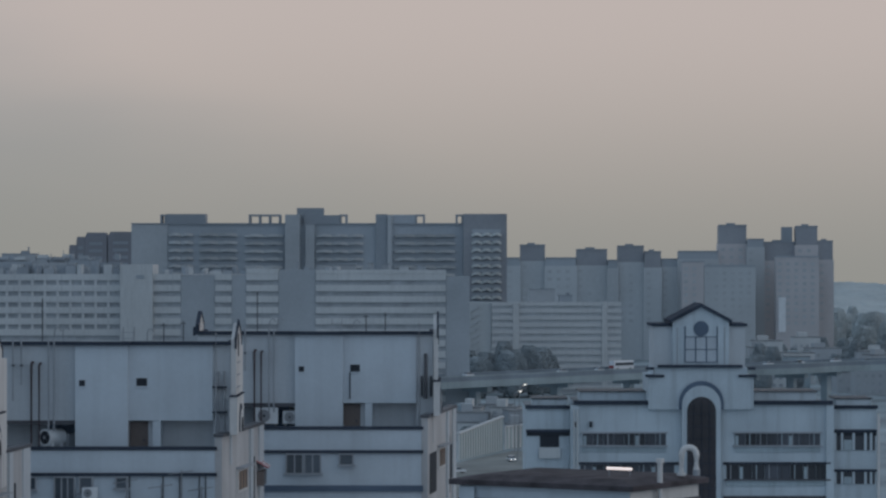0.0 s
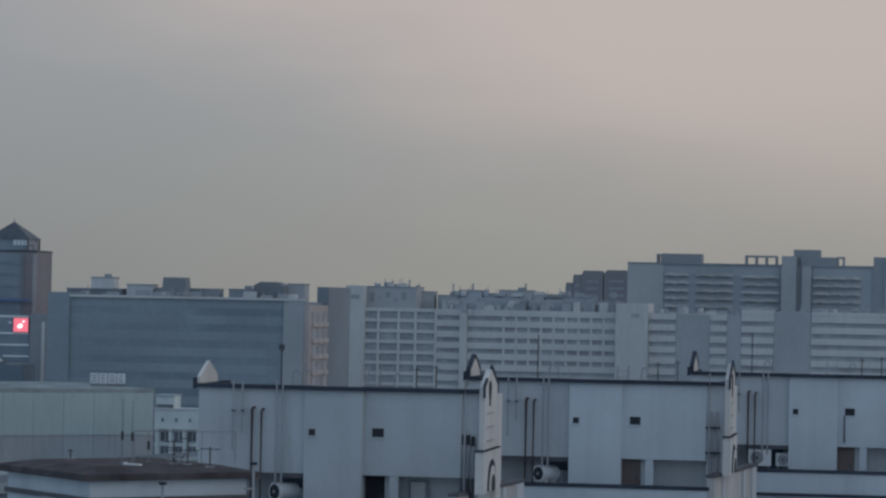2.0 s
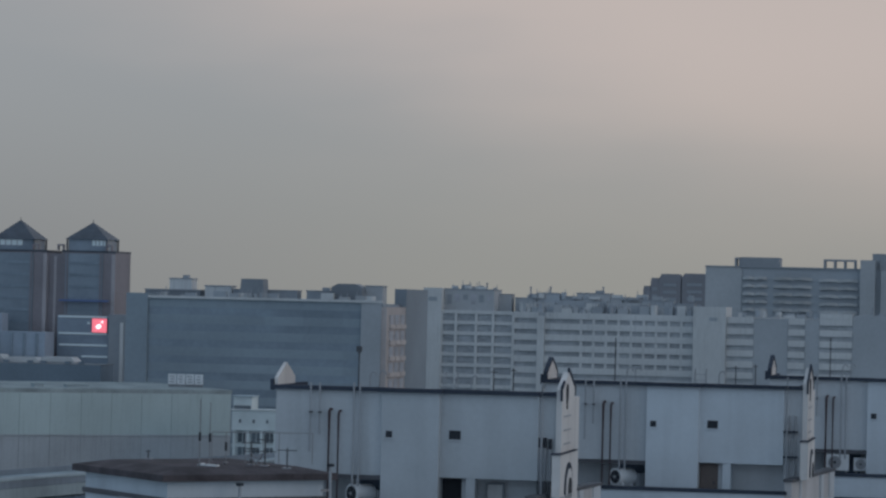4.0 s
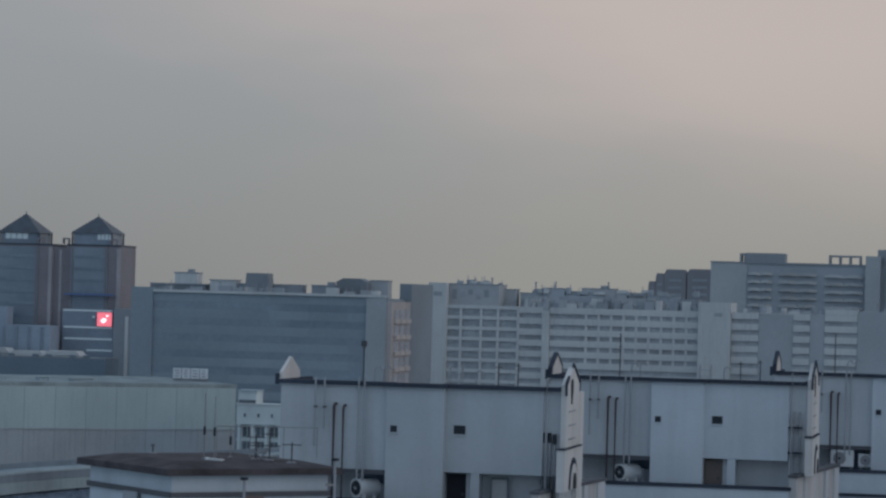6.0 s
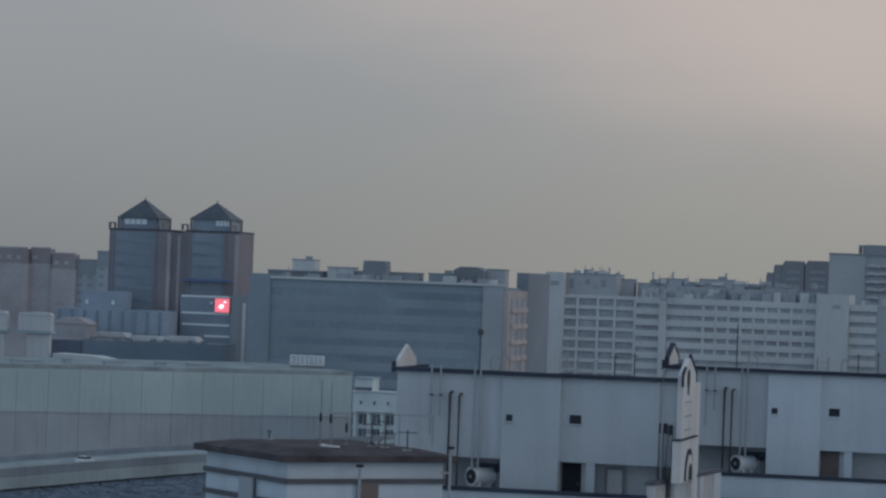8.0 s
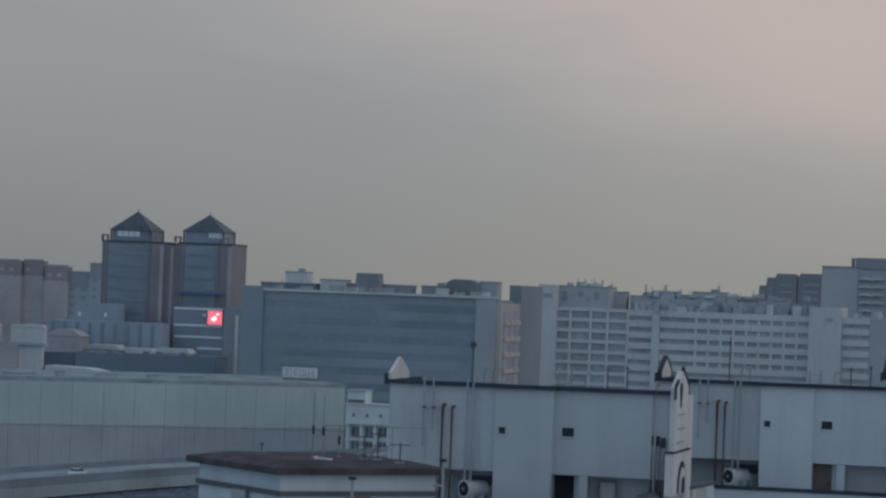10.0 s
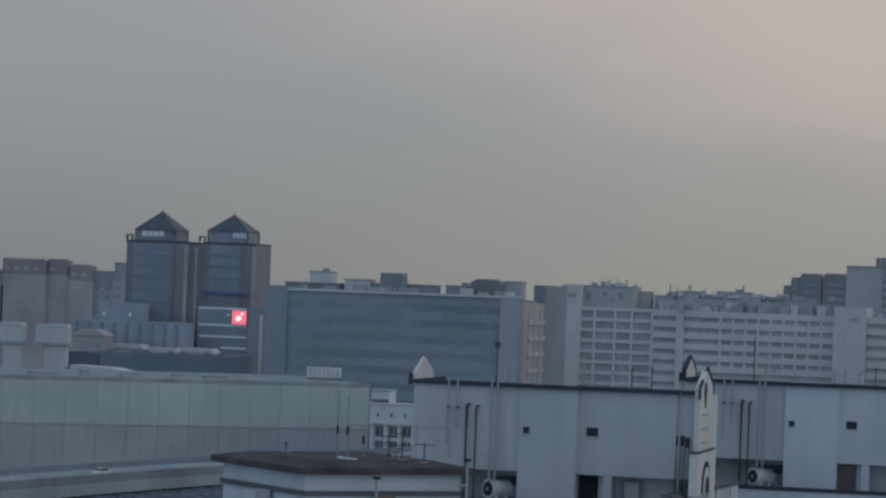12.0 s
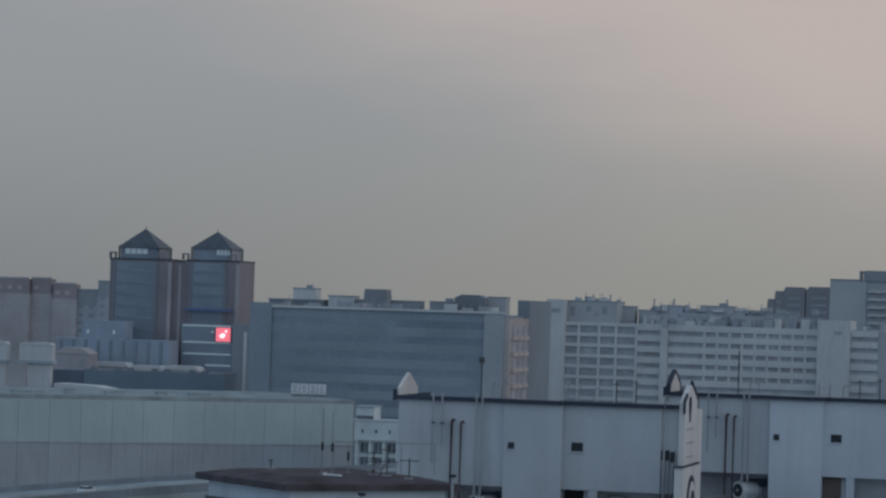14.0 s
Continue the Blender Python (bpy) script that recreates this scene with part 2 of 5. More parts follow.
def smooth(points, steps):
    """A curve through the points (Catmull-Rom)."""
    p = [Vector(a) for a in points]
    p = [2 * p[0] - p[1]] + p + [2 * p[-1] - p[-2]]
    out = []
    for a, b, c, d in zip(p, p[1:], p[2:], p[3:]):
        for k in range(steps):
            t = k / steps
            out.append(0.5 * (2 * b + (c - a) * t + (2 * a - 5 * b + 4 * c - d) * t * t + (3 * b - a - 3 * c + d) * t ** 3))
    return out + [p[-2]]


def sweep(line, profile):
    """A cross-section (offset to the far side, height) drawn along a plan line."""
    bm = bmesh.new()
    rings = []
    for i, p in enumerate(line):
        d = (line[min(i + 1, len(line) - 1)] - line[max(i - 1, 0)]).normalized()
        far = Vector((-d.y, d.x))
        rings.append([bm.verts.new((p.x + far.x * o, p.y + far.y * o, z)) for o, z in profile])
    n = len(profile)
    for a, b in zip(rings, rings[1:]):
        for k in range(n):
            bm.faces.new((a[k], a[(k + 1) % n], b[(k + 1) % n], b[k]))
    bm.faces.new(rings[0])
    bm.faces.new(rings[-1][::-1])
    bmesh.ops.recalc_face_normals(bm, faces=bm.faces)
    return bm


DECK, WIDE = 15.3, 17.0
viaduct_line = smooth([(-226, 440), (-203, 556), (-189.5, 620), (-169, 690), (-130, 805), (-70, 945), (3, 1045), (73, 1130), (130, 1180), (190, 1235), (420, 1330)], 10)
viaduct = thing("viaduct", "long grey concrete elevated motorway curving through the town", "viaduct", kind="structure")
PARAPET = paint("dark_parapet", (0.205, 0.252, 0.300), vary=0.2, grain=2, broad=0.08, streak=0.15)
part("deck", sweep(viaduct_line, [(0, DECK - 0.4), (WIDE, DECK - 0.4), (WIDE, DECK), (0, DECK)]), ASPH, viaduct, "grey asphalt road deck")
part("girder", sweep(viaduct_line, [(1.5, DECK - 3.2), (WIDE - 1.5, DECK - 3.2), (WIDE - 0.1, DECK - 0.41), (0.5, DECK - 0.41)]), CONC, viaduct)
part("parapet", sweep(viaduct_line, [(-0.3, DECK - 0.7), (-0.004, DECK - 0.7), (-0.004, DECK + 0.7), (-0.3, DECK + 0.7)]), PARAPET, viaduct, "dark concrete parapet")
part("coping", sweep(viaduct_line, [(-0.4, DECK + 0.7), (0.1, DECK + 0.7), (0.1, DECK + 1.0), (-0.4, DECK + 1.0)]), FASCIA, viaduct, "paler parapet coping")
part("fascia", sweep(viaduct_line, [(-0.45, DECK - 3.0), (0.05, DECK - 3.0), (0.05, DECK - 0.75), (-0.45, DECK - 0.75)]), FASCIA, viaduct, "greenish grey concrete fascia")
part("parapet", sweep(viaduct_line, [(WIDE, DECK - 0.6), (WIDE + 0.4, DECK - 0.6), (WIDE + 0.4, DECK + 1.1), (WIDE, DECK + 1.1)]), PARAPET, viaduct, "dark concrete parapet")
part("median_barrier", sweep(viaduct_line, [(8.3, DECK), (8.7, DECK), (8.6, DECK + 0.5), (8.4, DECK + 0.5)]), CONC, viaduct)
for i in range(6, len(viaduct_line) - 2, 4):
    p, q = viaduct_line[i], viaduct_line[i + 1]
    d = (q - p).normalized()
    c = p + Vector((-d.y, d.x)) * 8.5
    bm = bmesh.new()
    add_box(bm, -1.3, 1.3, -1.6, 1.6, 0, DECK - 4.9)
    add_box(bm, -1.4, 1.4, -6.5, 6.5, DECK - 4.9, DECK - 3.21)
    pier = part("pier", bm, CONC, viaduct)
    pier.matrix_basis = pose(c.x, c.y, 0, 0, 0, math.degrees(math.atan2(d.y, d.x)))


# ---- the stepped row of white apartment blocks ----
def rooftop_blower(at, turn):
    t = thing("exhaust_blower", "white cylindrical exhaust blower with a dark fan mouth on a terrace", "blower", at, turn, group="rooftop blowers")
    part("casing", tube([(-0.47, 0, 0.38), (-0.46, 0, 0.38), (-0.38, 0, 0.38), (0.3, 0, 0.38), (0.42, 0, 0.38)], 0.33, 20), PLASTIC, t)
    part("mouth_rim", tube([(-0.50, 0, 0.38), (-0.475, 0, 0.38)], 0.345, 20), PLASTIC, t, "white rolled rim")
    part("fan_mouth", tube([(-0.52, 0, 0.38), (-0.502, 0, 0.38)], 0.27, 20), DARK, t, "dark round fan mouth")
    hub = part("hub", tube([(-0.55, 0, 0.38), (-0.523, 0, 0.38)], 0.06, 10), PIPE, t)
    for k in range(5):
        a = 1.257 * k
        part("blade", tube([(0, 0.06 * math.cos(a), 0.06 * math.sin(a)), (0, 0.22 * math.cos(a), 0.22 * math.sin(a))], 0.018, 5), IRON, hub).location = (-0.535, 0, 0.38)
    for x in (-0.3, 0.2):
        box("stand", t, PLASTIC, x - 0.07, x + 0.07, -0.26, 0.26, -0.73, 0.16)
    box("motor_box", t, PIPE, 0.43, 0.95, -0.42, 0.22, -0.02, 0.50, "grey motor box")
    box("motor_stand", t, STEEL, 0.5, 0.88, -0.3, 0.15, -0.73, -0.024)
    return t


def condenser(at, turn=0.0, label="pale air-conditioner outdoor unit on a terrace", size=0.85):
    t = thing("outdoor_unit", label, "air conditioner", at, turn, group="outdoor units")
    s = size
    box("casing", t, PLASTIC, 0, s, 0, 0.32, 0.08, 0.08 + s * 0.72)
    g = part("grille", tube([(s * 0.38, -0.03, 0.08 + s * 0.36), (s * 0.38, -0.004, 0.08 + s * 0.36)], s * 0.28, 16), STEEL, t, "round grey grille")
    part("hub", tube([(s * 0.38, -0.05, 0.08 + s * 0.36), (s * 0.38, -0.032, 0.08 + s * 0.36)], s * 0.06, 8), DARK, g)
    for x in (0.08, s - 0.14):
        box("stand", t, STEEL, x, x + 0.06, 0.02, 0.3, -0.8, 0.08)
    return t


def mast(at, height, arms, label="thin grey rooftop aerial mast with short cross arms"):
    t = thing("aerial_mast", label, "aerial", at, group="rooftop aerials")
    part("pole", tube([(0, 0, 0), (0, 0, height)], 0.024, 6), IRON, t)
    for k, (z, half) in enumerate(arms):
        part("arm", tube([(-half, 0.03 * k, z), (half, 0.03 * k, z)], 0.016, 5), IRON, t)
    box("base", t, STEEL, -0.12, 0.12, -0.12, 0.12, 0, 0.04)
    return t


def apartment(ox, oy, roof, which, label):
    """One block. Local x runs along the street front, y away from it, z from the roof's edge."""
    R = roof
    b = thing("apartment_block", label, "apartment building", (ox, oy, 0), group="stepped apartment row")
    white, warm = (WHITEA, WARMA) if which == 0 else (WHITE, WARM)
    s = (-0.08, 0.10, 0.25)[which]
    end = (10.55, 10.66, 10.70)[which]
    # penthouse: four bays of different depth under one dark roof edge
    for name, mat, x0, x1, y0, low, label in (("left_bay", warm, 0.0, 4.1 + s, 0.35, 3.19, "grey-white rendered bay"), ("stair_bay", white, 4.1 + s, 6.22 + s, 0.0, 5.0, "white rendered stair bay"), ("right_bay", white, 6.22 + s, 9.72, 0.30, 3.19, "white rendered bay"), ("end_bay", warm, 9.72, end - 0.21, 0.55, 5.0, "grey-white end bay behind pipes")):
        bm = bmesh.new()
        add_box(bm, x0, x1, y0, 5.0, R - low, R - 0.75)
        add_box(bm, x0, x1, y0, y0 + 0.3, R - 0.75, R - 0.15)
        part(name, bm, mat, b, label)
    # recessed wall under the bays
    for x0, x1, y0 in ((0.15, 4.1 + s, 1.7), (7.35 + s, 9.71, 1.1), (6.22 + s, 7.35 + s, 2.2)):
        box("recessed_wall", b, warm, x0, x1, y0, 4.8, R - 5.0, R - 3.19)
    box("column", b, white, 7.20 + s, 7.52 + s, 0.32, 1.1, R - 5.0, R - 3.19)
    box("lintel", b, BANDB, 0.0, 4.09 + s, 0.345, 0.6, R - 3.36, R - 3.20)
    # roof slab with a dark edge that follows the bays
    part("roof_edge", prism([(-0.1, 0.2), (4.0 + s, 0.2), (4.0 + s, -0.16), (6.32 + s, -0.16), (6.32 + s, 0.14), (9.76, 0.14), (9.76, 0.36), (end - 0.205, 0.36), (end - 0.205, 5.1), (end - 0.4, 5.1), (end - 0.4, 0.8), (6.0 + s, 0.8), (6.0 + s, 0.4), (4.3 + s, 0.4), (4.3 + s, 0.8), (0.1, 0.8), (0.1, 5.1), (-0.1, 5.1)], "z", R - 0.15, R), TRIM, b, "dark roof edge")
    part("roof_deck", prism([(0.0, 0.66), (end - 0.22, 0.86), (end - 0.22, 4.95), (0.0, 4.95)], "z", R - 0.749, R - 0.72), BITUMEN, b, "dark sunken roof deck")
    # small openings, each with a hood and a rain stain's drip edge
    for x0, x1, y, z0, z1 in ((4.26 + s, 4.50 + s, 0.0, R - 1.79, R - 1.55), (6.54 + s, 6.97 + s, 0.30, R - 1.80, R - 1.48)):
        v = part("vent_window", prism([(x0, z0), (x1, z0), (x1, z1), (x0, z1)], "y", y - 0.012, y + 0.05), DARK, b, "small dark opening")
        box("sill", v, white, x0 - 0.03, x1 + 0.03, y - 0.05, y - 0.013, z0 - 0.05, z0)
    # door and openings to the terrace
    # first block: near-black leaf stands for its shaded open doorway
    door_mat = DARK if which == 0 else DOORW
    box("reveal", b, warm, 6.99 + s, 7.195 + s, 0.62, 1.1, R - 5.0, R - 3.19)
    dy = 0.95 if which == 0 else 0.70
    d = box("door", b, door_mat, 6.23 + s, 6.98 + s, dy, dy + 0.09, R - 5.0, R - 3.26, "dark terrace door")
    box("handle", d, IRON, 0.55, 0.62, -0.05, -0.002, 0.95, 1.05)
    # navy sheet darkens the recessed wall where shade falls
    box("opening", b, NAVY, 2.9, 4.02, 1.62, 1.69, R - 4.9, R - 3.40, "dark sheet in place of shade on the recessed wall")
    # terrace floor, parapets and dark copings
    box("terrace", b, ROOFG, 0.0, 9.77, -1.015, 9.2, R - 5.15, R - 5.0)
    px = 0.95 if which == 1 else 1.6
    pe = (9.62, 10.0, 10.05)[which]
    par = box("parapet", b, white, px, pe, -1.2, -1.02, R - 5.149, R - 4.3, "white front parapet")
    box("coping", par, TRIM, -0.05, pe + 0.01 - px, -0.06, 0.24, 0.85, 0.99, "dark coping")
    left = box("parapet", b, white, 0.0, 0.2, -1.2, 9.0, R - 5.0, R - 4.2)
    box("coping", left, TRIM, -0.05, 0.25, -0.04, 10.2, 0.8, 0.92)
    # storeys below
    box("wall", b, white, 0.0, pe, -1.2, 9.2, 0, R - 5.15, "white rendered street front with rain streaks")
    for z, h, m in ((R - 5.20, 0.13, TRIM), (R - 6.75, 0.26, NAVY), (R - 8.4, 0.12, TRIM), (R - 9.9, 0.26, NAVY)):
        box("string_course", b, m, 1.3, pe, -1.32, -1.203, z - h, z, "dark string course")
    rows = {0: ((4.0, 4.7, 0.8, 1), (6.2, 6.8, 0.42, 0)), 1: ((2.4, 2.75, 0.45, 0), (3.55, 4.3, 0.85, 2), (4.55, 5.0, 0.6, 0), (6.0, 6.42, 0.40, 0)), 2: ((4.05, 4.72, 0.8, 1), (4.86, 5.5, 0.8, 1), (6.4, 6.93, 0.42, 0))}[which]
    for k in range(2):
        for x0, x1, h, bars in rows:
            window(b, x0, x1, -1.2, R - 5.40 - h - 3.15 * k, R - 5.40 - 3.15 * k, bars=bars)
    if which != 2:
        for x, low in ((6.52, 1.9), (7.85, 1.3), (8.52, 2.2), (9.3, 1.6), (9.55, 2.4)):
            part("drain_pipe", tube([(x, -1.25, R - 5.34), (x, -1.26, R - 5.34 - low)], 0.028, 5), IRON, b, "thin dark drain pipe")
    # the end wall with its pointed gable
    box("end_wall", b, CREAM, end - 0.209, end - 0.02, 3.6, 5.05, R - 5.0, R - 0.25)
    gable = part("gable", prism([(0.36, R - 2.2), (3.6, R - 2.2), (3.6, R + 0.1), (2.0, R + 0.72), (0.36, R + 0.1)], "x", end - 0.2, end), CREAM, b, "pointed cream end gable")
    ridge = 0.9 if which == 0 else 1.97
    part("coping", prism([(1.95, R + 0.701), (2.0, R + 0.722), (3.601, R + 0.102), (3.601, R - 0.2), (3.72, R - 0.2), (3.72, R + 0.18), (2.0, R + 0.87), (1.85, R + 0.80)], "x", end - 0.05, end + 0.03), TRIM, gable, "dark gable coping")
    top = R + 0.101 + (ridge - 0.36) * 0.378
    part("coping", prism([(0.28, R - 0.3), (0.359, R - 0.3), (0.359, R + 0.101), (ridge, top), (ridge, top + 0.12), (0.26, R + 0.2)], "x", end - 0.05, end + 0.03), TRIM, gable, "dark gable coping")
    keyhole = [(1.6 + (0.26 + 0.10 * math.sin(a)) * math.cos(a), R - 0.10 + 0.40 * math.sin(a)) for a in (2 * math.pi * k / 18 for k in range(18))]
    part("oval_vent", prism(keyhole, "x", end + 0.001, end + 0.03), DARK, gable, "dark oval vent")
    box("vent_slot", gable, DARK, end + 0.001, end + 0.028, 1.50, 1.72, R - 0.62, R - 0.46)
    for z in (R - 0.9, R - 1.4, R - 1.9):
        box("moulding", gable, PIPE, end + 0.001, end + 0.03, 1.0, 2.6, z, z + 0.05)
    base = box("gable_base", b, CREAM, end - 0.2, end + 0.1, -0.45, 3.75, R - 3.72, R - 2.21, "wider cream gable base")
    box("coping", base, TRIM, -0.03, 0.33, -0.06, 4.26, 1.51, 1.555)
    outer = part("arch_surround", prism(arch(1.65, R - 3.55, 1.0, 1.0, R - 3.68), "x", end + 0.101, end + 0.14), TRIM, b, "dark arch surround")
    part("arch_panel", prism(arch(1.65, R - 3.55, 0.78, 0.78, R - 3.68), "x", end + 0.141, end + 0.17), CREAM, outer)
    part("arch_window", prism(arch(1.65, R - 3.5, 0.40, 0.40, R - 3.68), "x", end + 0.171, end + 0.20), DARK, outer, "small dark arched window")
    # the opposite gable, seen from its inner side
    lg = part("gable", prism([(0.3, R - 0.02), (3.1, R - 0.02), (3.1, R + 0.26), (1.7, R + 0.80), (0.3, R + 0.26)], "x", -0.06, 0.06), CREAM, b, "pointed cream end gable")
    if which:
        part("coping", prism([(0.2, R + 0.0), (0.299, R + 0.0), (0.299, R + 0.261), (1.7, R + 0.802), (3.101, R + 0.261), (3.101, R + 0.0), (3.18, R + 0.0), (3.18, R + 0.32), (1.7, R + 0.89), (0.2, R + 0.32)], "x", -0.09, 0.09), TRIM, lg, "weathered gable coping")
    box("gable_foot", b, TRIM, -0.2, -0.101, 0.2, 0.5, R - 0.20, R + 0.20, "dark gable foot")
    # pipes down the front
    q = (0.0, 0.38, 0.50)[which]
    for x, top, bottom, r, m in ((2.03 + q, -0.85, -5.0, 0.052, RUST), (2.38 + q * 0.9, -0.90, -5.0, 0.042, RUST)):
        part("downpipe", tube([(x + 0.06, 0.34, R + top + 0.01), (x + 0.03, 0.24, R + top + 0.01), (x, 0.2, R + top - 0.07), (x, 0.2, R + bottom)], r), m, b, "rusty brown downpipe")
    w = (0.0, 0.17, 0.24)[which]
    for x, top, bottom in ((1.33 + q * 0.9, 0.12, -2.4), (1.67 + q * 0.9, 0.12, -1.75), (2.94 + w, 0.16, -3.6), (3.16 + w, 0.16, -3.6)):
        part("conduit", tube([(x, 0.16, R + bottom), (x, 0.16, R + top)], 0.035, 6), PIPE, b, "thin grey conduit")
    part("conduit", tube([(9.86, 0.28, R - 5.0), (9.86, 0.1, R - 0.4), (9.86, 0.1, R + 0.35)], 0.035, 6), PIPE, b)
    if which == 0:
        for x, top in ((9.76, -2.0), (9.95, -2.0), (10.14, -2.05)):
            p = part("vent_pipe", tube([(x, 0.45, R - 5.0), (x, 0.45, R + top)], 0.05, 6), PIPE, b)
            part("vent_cap", tube([(x, 0.45, R + top), (x, 0.45, R + top + 0.36)], 0.07, 8), DARK, p, "dark vent cap")
            part("vent_sleeve", tube([(x, 0.45, R - 4.3), (x, 0.45, R - 3.2)], 0.075, 8), IRON, p, "dark pipe sleeve")
    elif which == 1:
        for z in (R - 1.88, R - 2.9):
            box("pipe_bracket", b, TRIM, 9.70, 10.28, 0.30, 0.549, z, z + 0.07)
        for x in (9.95, 10.18):
            part("vent_pipe", tube([(x, 0.42, R - 5.0), (x, 0.42, R - 1.2)], 0.04, 6), PIPE, b)
    else:
        part("vent_pipe", tube([(10.15, 0.42, R - 3.0), (10.15, 0.42, R - 1.0)], 0.07, 8), BANDB, b, "dark wall duct")
        for x in (9.98, 10.38):
            part("vent_cap", tube([(x, 0.44, R - 2.9), (x, 0.44, R - 2.0)], 0.05, 8), IRON, b)
    for x in (1.33 + q * 0.9, 1.67 + q * 0.9):
        box("bracket", b, IRON, x - 0.05, x + 0.05, 0.12, 0.34, R - 0.99, R - 0.93)
    # the side wing: a cream wall that runs back slightly askew
    skew = (-5.5, -5.9, -7.0)[which]
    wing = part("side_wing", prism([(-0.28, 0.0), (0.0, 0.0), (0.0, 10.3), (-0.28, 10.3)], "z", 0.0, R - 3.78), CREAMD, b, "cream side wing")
    wing.matrix_basis = pose((9.87, 10.2, 10.25)[which], -1.25, 0, 0, 0, skew)
    box("coping", wing, BANDB, -0.33, 0.07, -0.07, 10.4, R - 3.779, R - 3.66, "dark coping")
    box("pilaster", wing, WARM, 0.001, 0.10, 6.6, 7.2, 0.0, R - 3.79)
    box("corner_strip", wing, WARM, 0.001, 0.06, 9.0, 10.2, 0.0, R - 3.79)
    for k in range(4):
        z = R - 5.4 - 3.15 * k
        box("window_frame", wing, CREAM, 0.001, 0.07, 3.5, 5.9, z - 0.86, z + 0.14)
        box("wing_window", wing, ORANGE, 0.071, 0.09, 3.7, 5.7, z - 0.75, z, "ochre side window")
        for j in range(3):
            box("bar", wing, BANDB, 0.091, 0.115, 3.9 + 0.72 * j, 3.98 + 0.72 * j, z - 0.75, z)
        box("window_hood", wing, PIPE, 0.001, 0.35, 3.4, 6.0, z + 0.141, z + 0.20)
        box("stain_pipe", wing, IRON, 0.001, 0.06, 7.7, 7.8, z - 2.2, z + 0.4)
    if which == 2:
        # thin strip added for the dark stain below the small vent
        box("drip_pipe", b, TRIM, 6.50 + s, 6.55 + s, 0.24, 0.299, R - 3.0, R - 1.8, "thin dark strip modelling a stain")
        # flat sheets paint the shade of two balcony recesses on the wing
        box("wing_recess", wing, DARK, 0.001, 0.02, 0.6, 3.0, R - 7.2, R - 5.4, "dark sheet in place of a shaded balcony recess")
        box("wing_recess", wing, DARK, 0.001, 0.02, 7.3, 8.9, R - 7.0, R - 5.4, "dark sheet in place of a shaded balcony recess")
    return b


apartment(-26.72, 112.0, EYE - 3.28, 0, "white stepped apartment block with dark roof edge and pointed gables")
apartment(-19.02, 127.0, EYE - 3.18, 1, "white stepped apartment block standing behind its twin, brown door")
apartment(-10.92, 140.0, EYE - 3.05, 2, "white stepped apartment block at the far end of the row")

# terrace things
rooftop_blower((-23.52, 112.75, EYE - 7.54), 52)
rooftop_blower((-15.77, 127.75, EYE - 7.44), 52)
condenser((-8.35, 140.35, EYE - 7.25), label="pale blue-white outdoor unit on the far terrace", size=1.0)
condenser((-7.15, 140.6, EYE - 7.25), label="grey-white outdoor unit beside its neighbour on the terrace", size=0.8)
leaf = thing("door_leaf", "unhung grey door leaf leaning on a terrace wall", "door", (-18.93, 112.92, EYE - 8.28), 0)
bm = bmesh.new()
add_box(bm, 0, 0.62, 0, 0.05, 0, 1.62)
bmesh.ops.bevel(bm, geom=bm.edges[:], offset=0.01, segments=1, affect="EDGES")
part("panel", bm, paint("dull_door", (0.50, 0.51, 0.515), vary=0.2, grain=5, streak=0.2), leaf)
for x0, x1, z0, z1 in ((-0.03, 0.02, 0, 1.62), (0.57, 0.65, 0, 1.66), (0.02, 0.57, 1.58, 1.66)):
    box("stile", leaf, paint("door_stile", (0.20, 0.22, 0.25), vary=0.2), x0, x1, -0.025, -0.002, z0, z1)
for ox, oy, dz in ((-26.72, 112.0, EYE - 4.0), (-19.02, 127.0, EYE - 3.9), (-10.92, 140.0, EYE - 3.77)):
    m = mast((ox + 2.5, oy + 3.0, dz), 2.17 if oy < 120 else 2.45, ((1.9, 0.06),))
    if oy < 120:
        box("sensor_head", m, IRON, -0.10, 0.10, -0.06, 0.06, 1.95, 2.15, "dark sensor box")
    mast((ox + 7.4, oy + 4.2, dz), 1.4, ((1.3, 0.14),))
    mast((ox + 8.3, oy + 3.2, dz), 1.5, ((1.4, 0.10),))
    for gx, h in ((3.1, 1.25), (3.45, 1.3), (6.9, 1.2)):
        g = thing("gooseneck_vent", "small bent grey vent pipe on a flat roof", "vent pipe", (ox + gx, oy + 2.2, dz), group="roof vents")
        part("pipe", tube([(0, 0, 0), (0, 0, h - 0.18), (0.05, 0, h - 0.05), (0.14, 0, h), (0.23, 0, h - 0.05), (0.26, 0, h - 0.16)], 0.03, 6), PIPE, g)
        box("flange", g, STEEL, -0.08, 0.08, -0.08, 0.08, 0, 0.03)
    hoop = thing("ladder_hoop", "thin grey ladder rail hoop at a roof edge", "ladder", (ox + 5.9, oy + 2.0, dz), group="roof ladders")
    for x in (0.0, 0.45):
        part("rail", tube([(x, 0, 0), (x, 0, 1.1), (x + 0.02, 0.1, 1.25), (x, 0.3, 1.3), (x, 0.5, 1.2), (x, 0.55, 0)], 0.02, 5), PIPE, hoop)
    for z in (0.5, 0.8, 1.05):
        part("rung", tube([(0, 0, z), (0.45, 0, z)], 0.015, 5), PIPE, hoop)


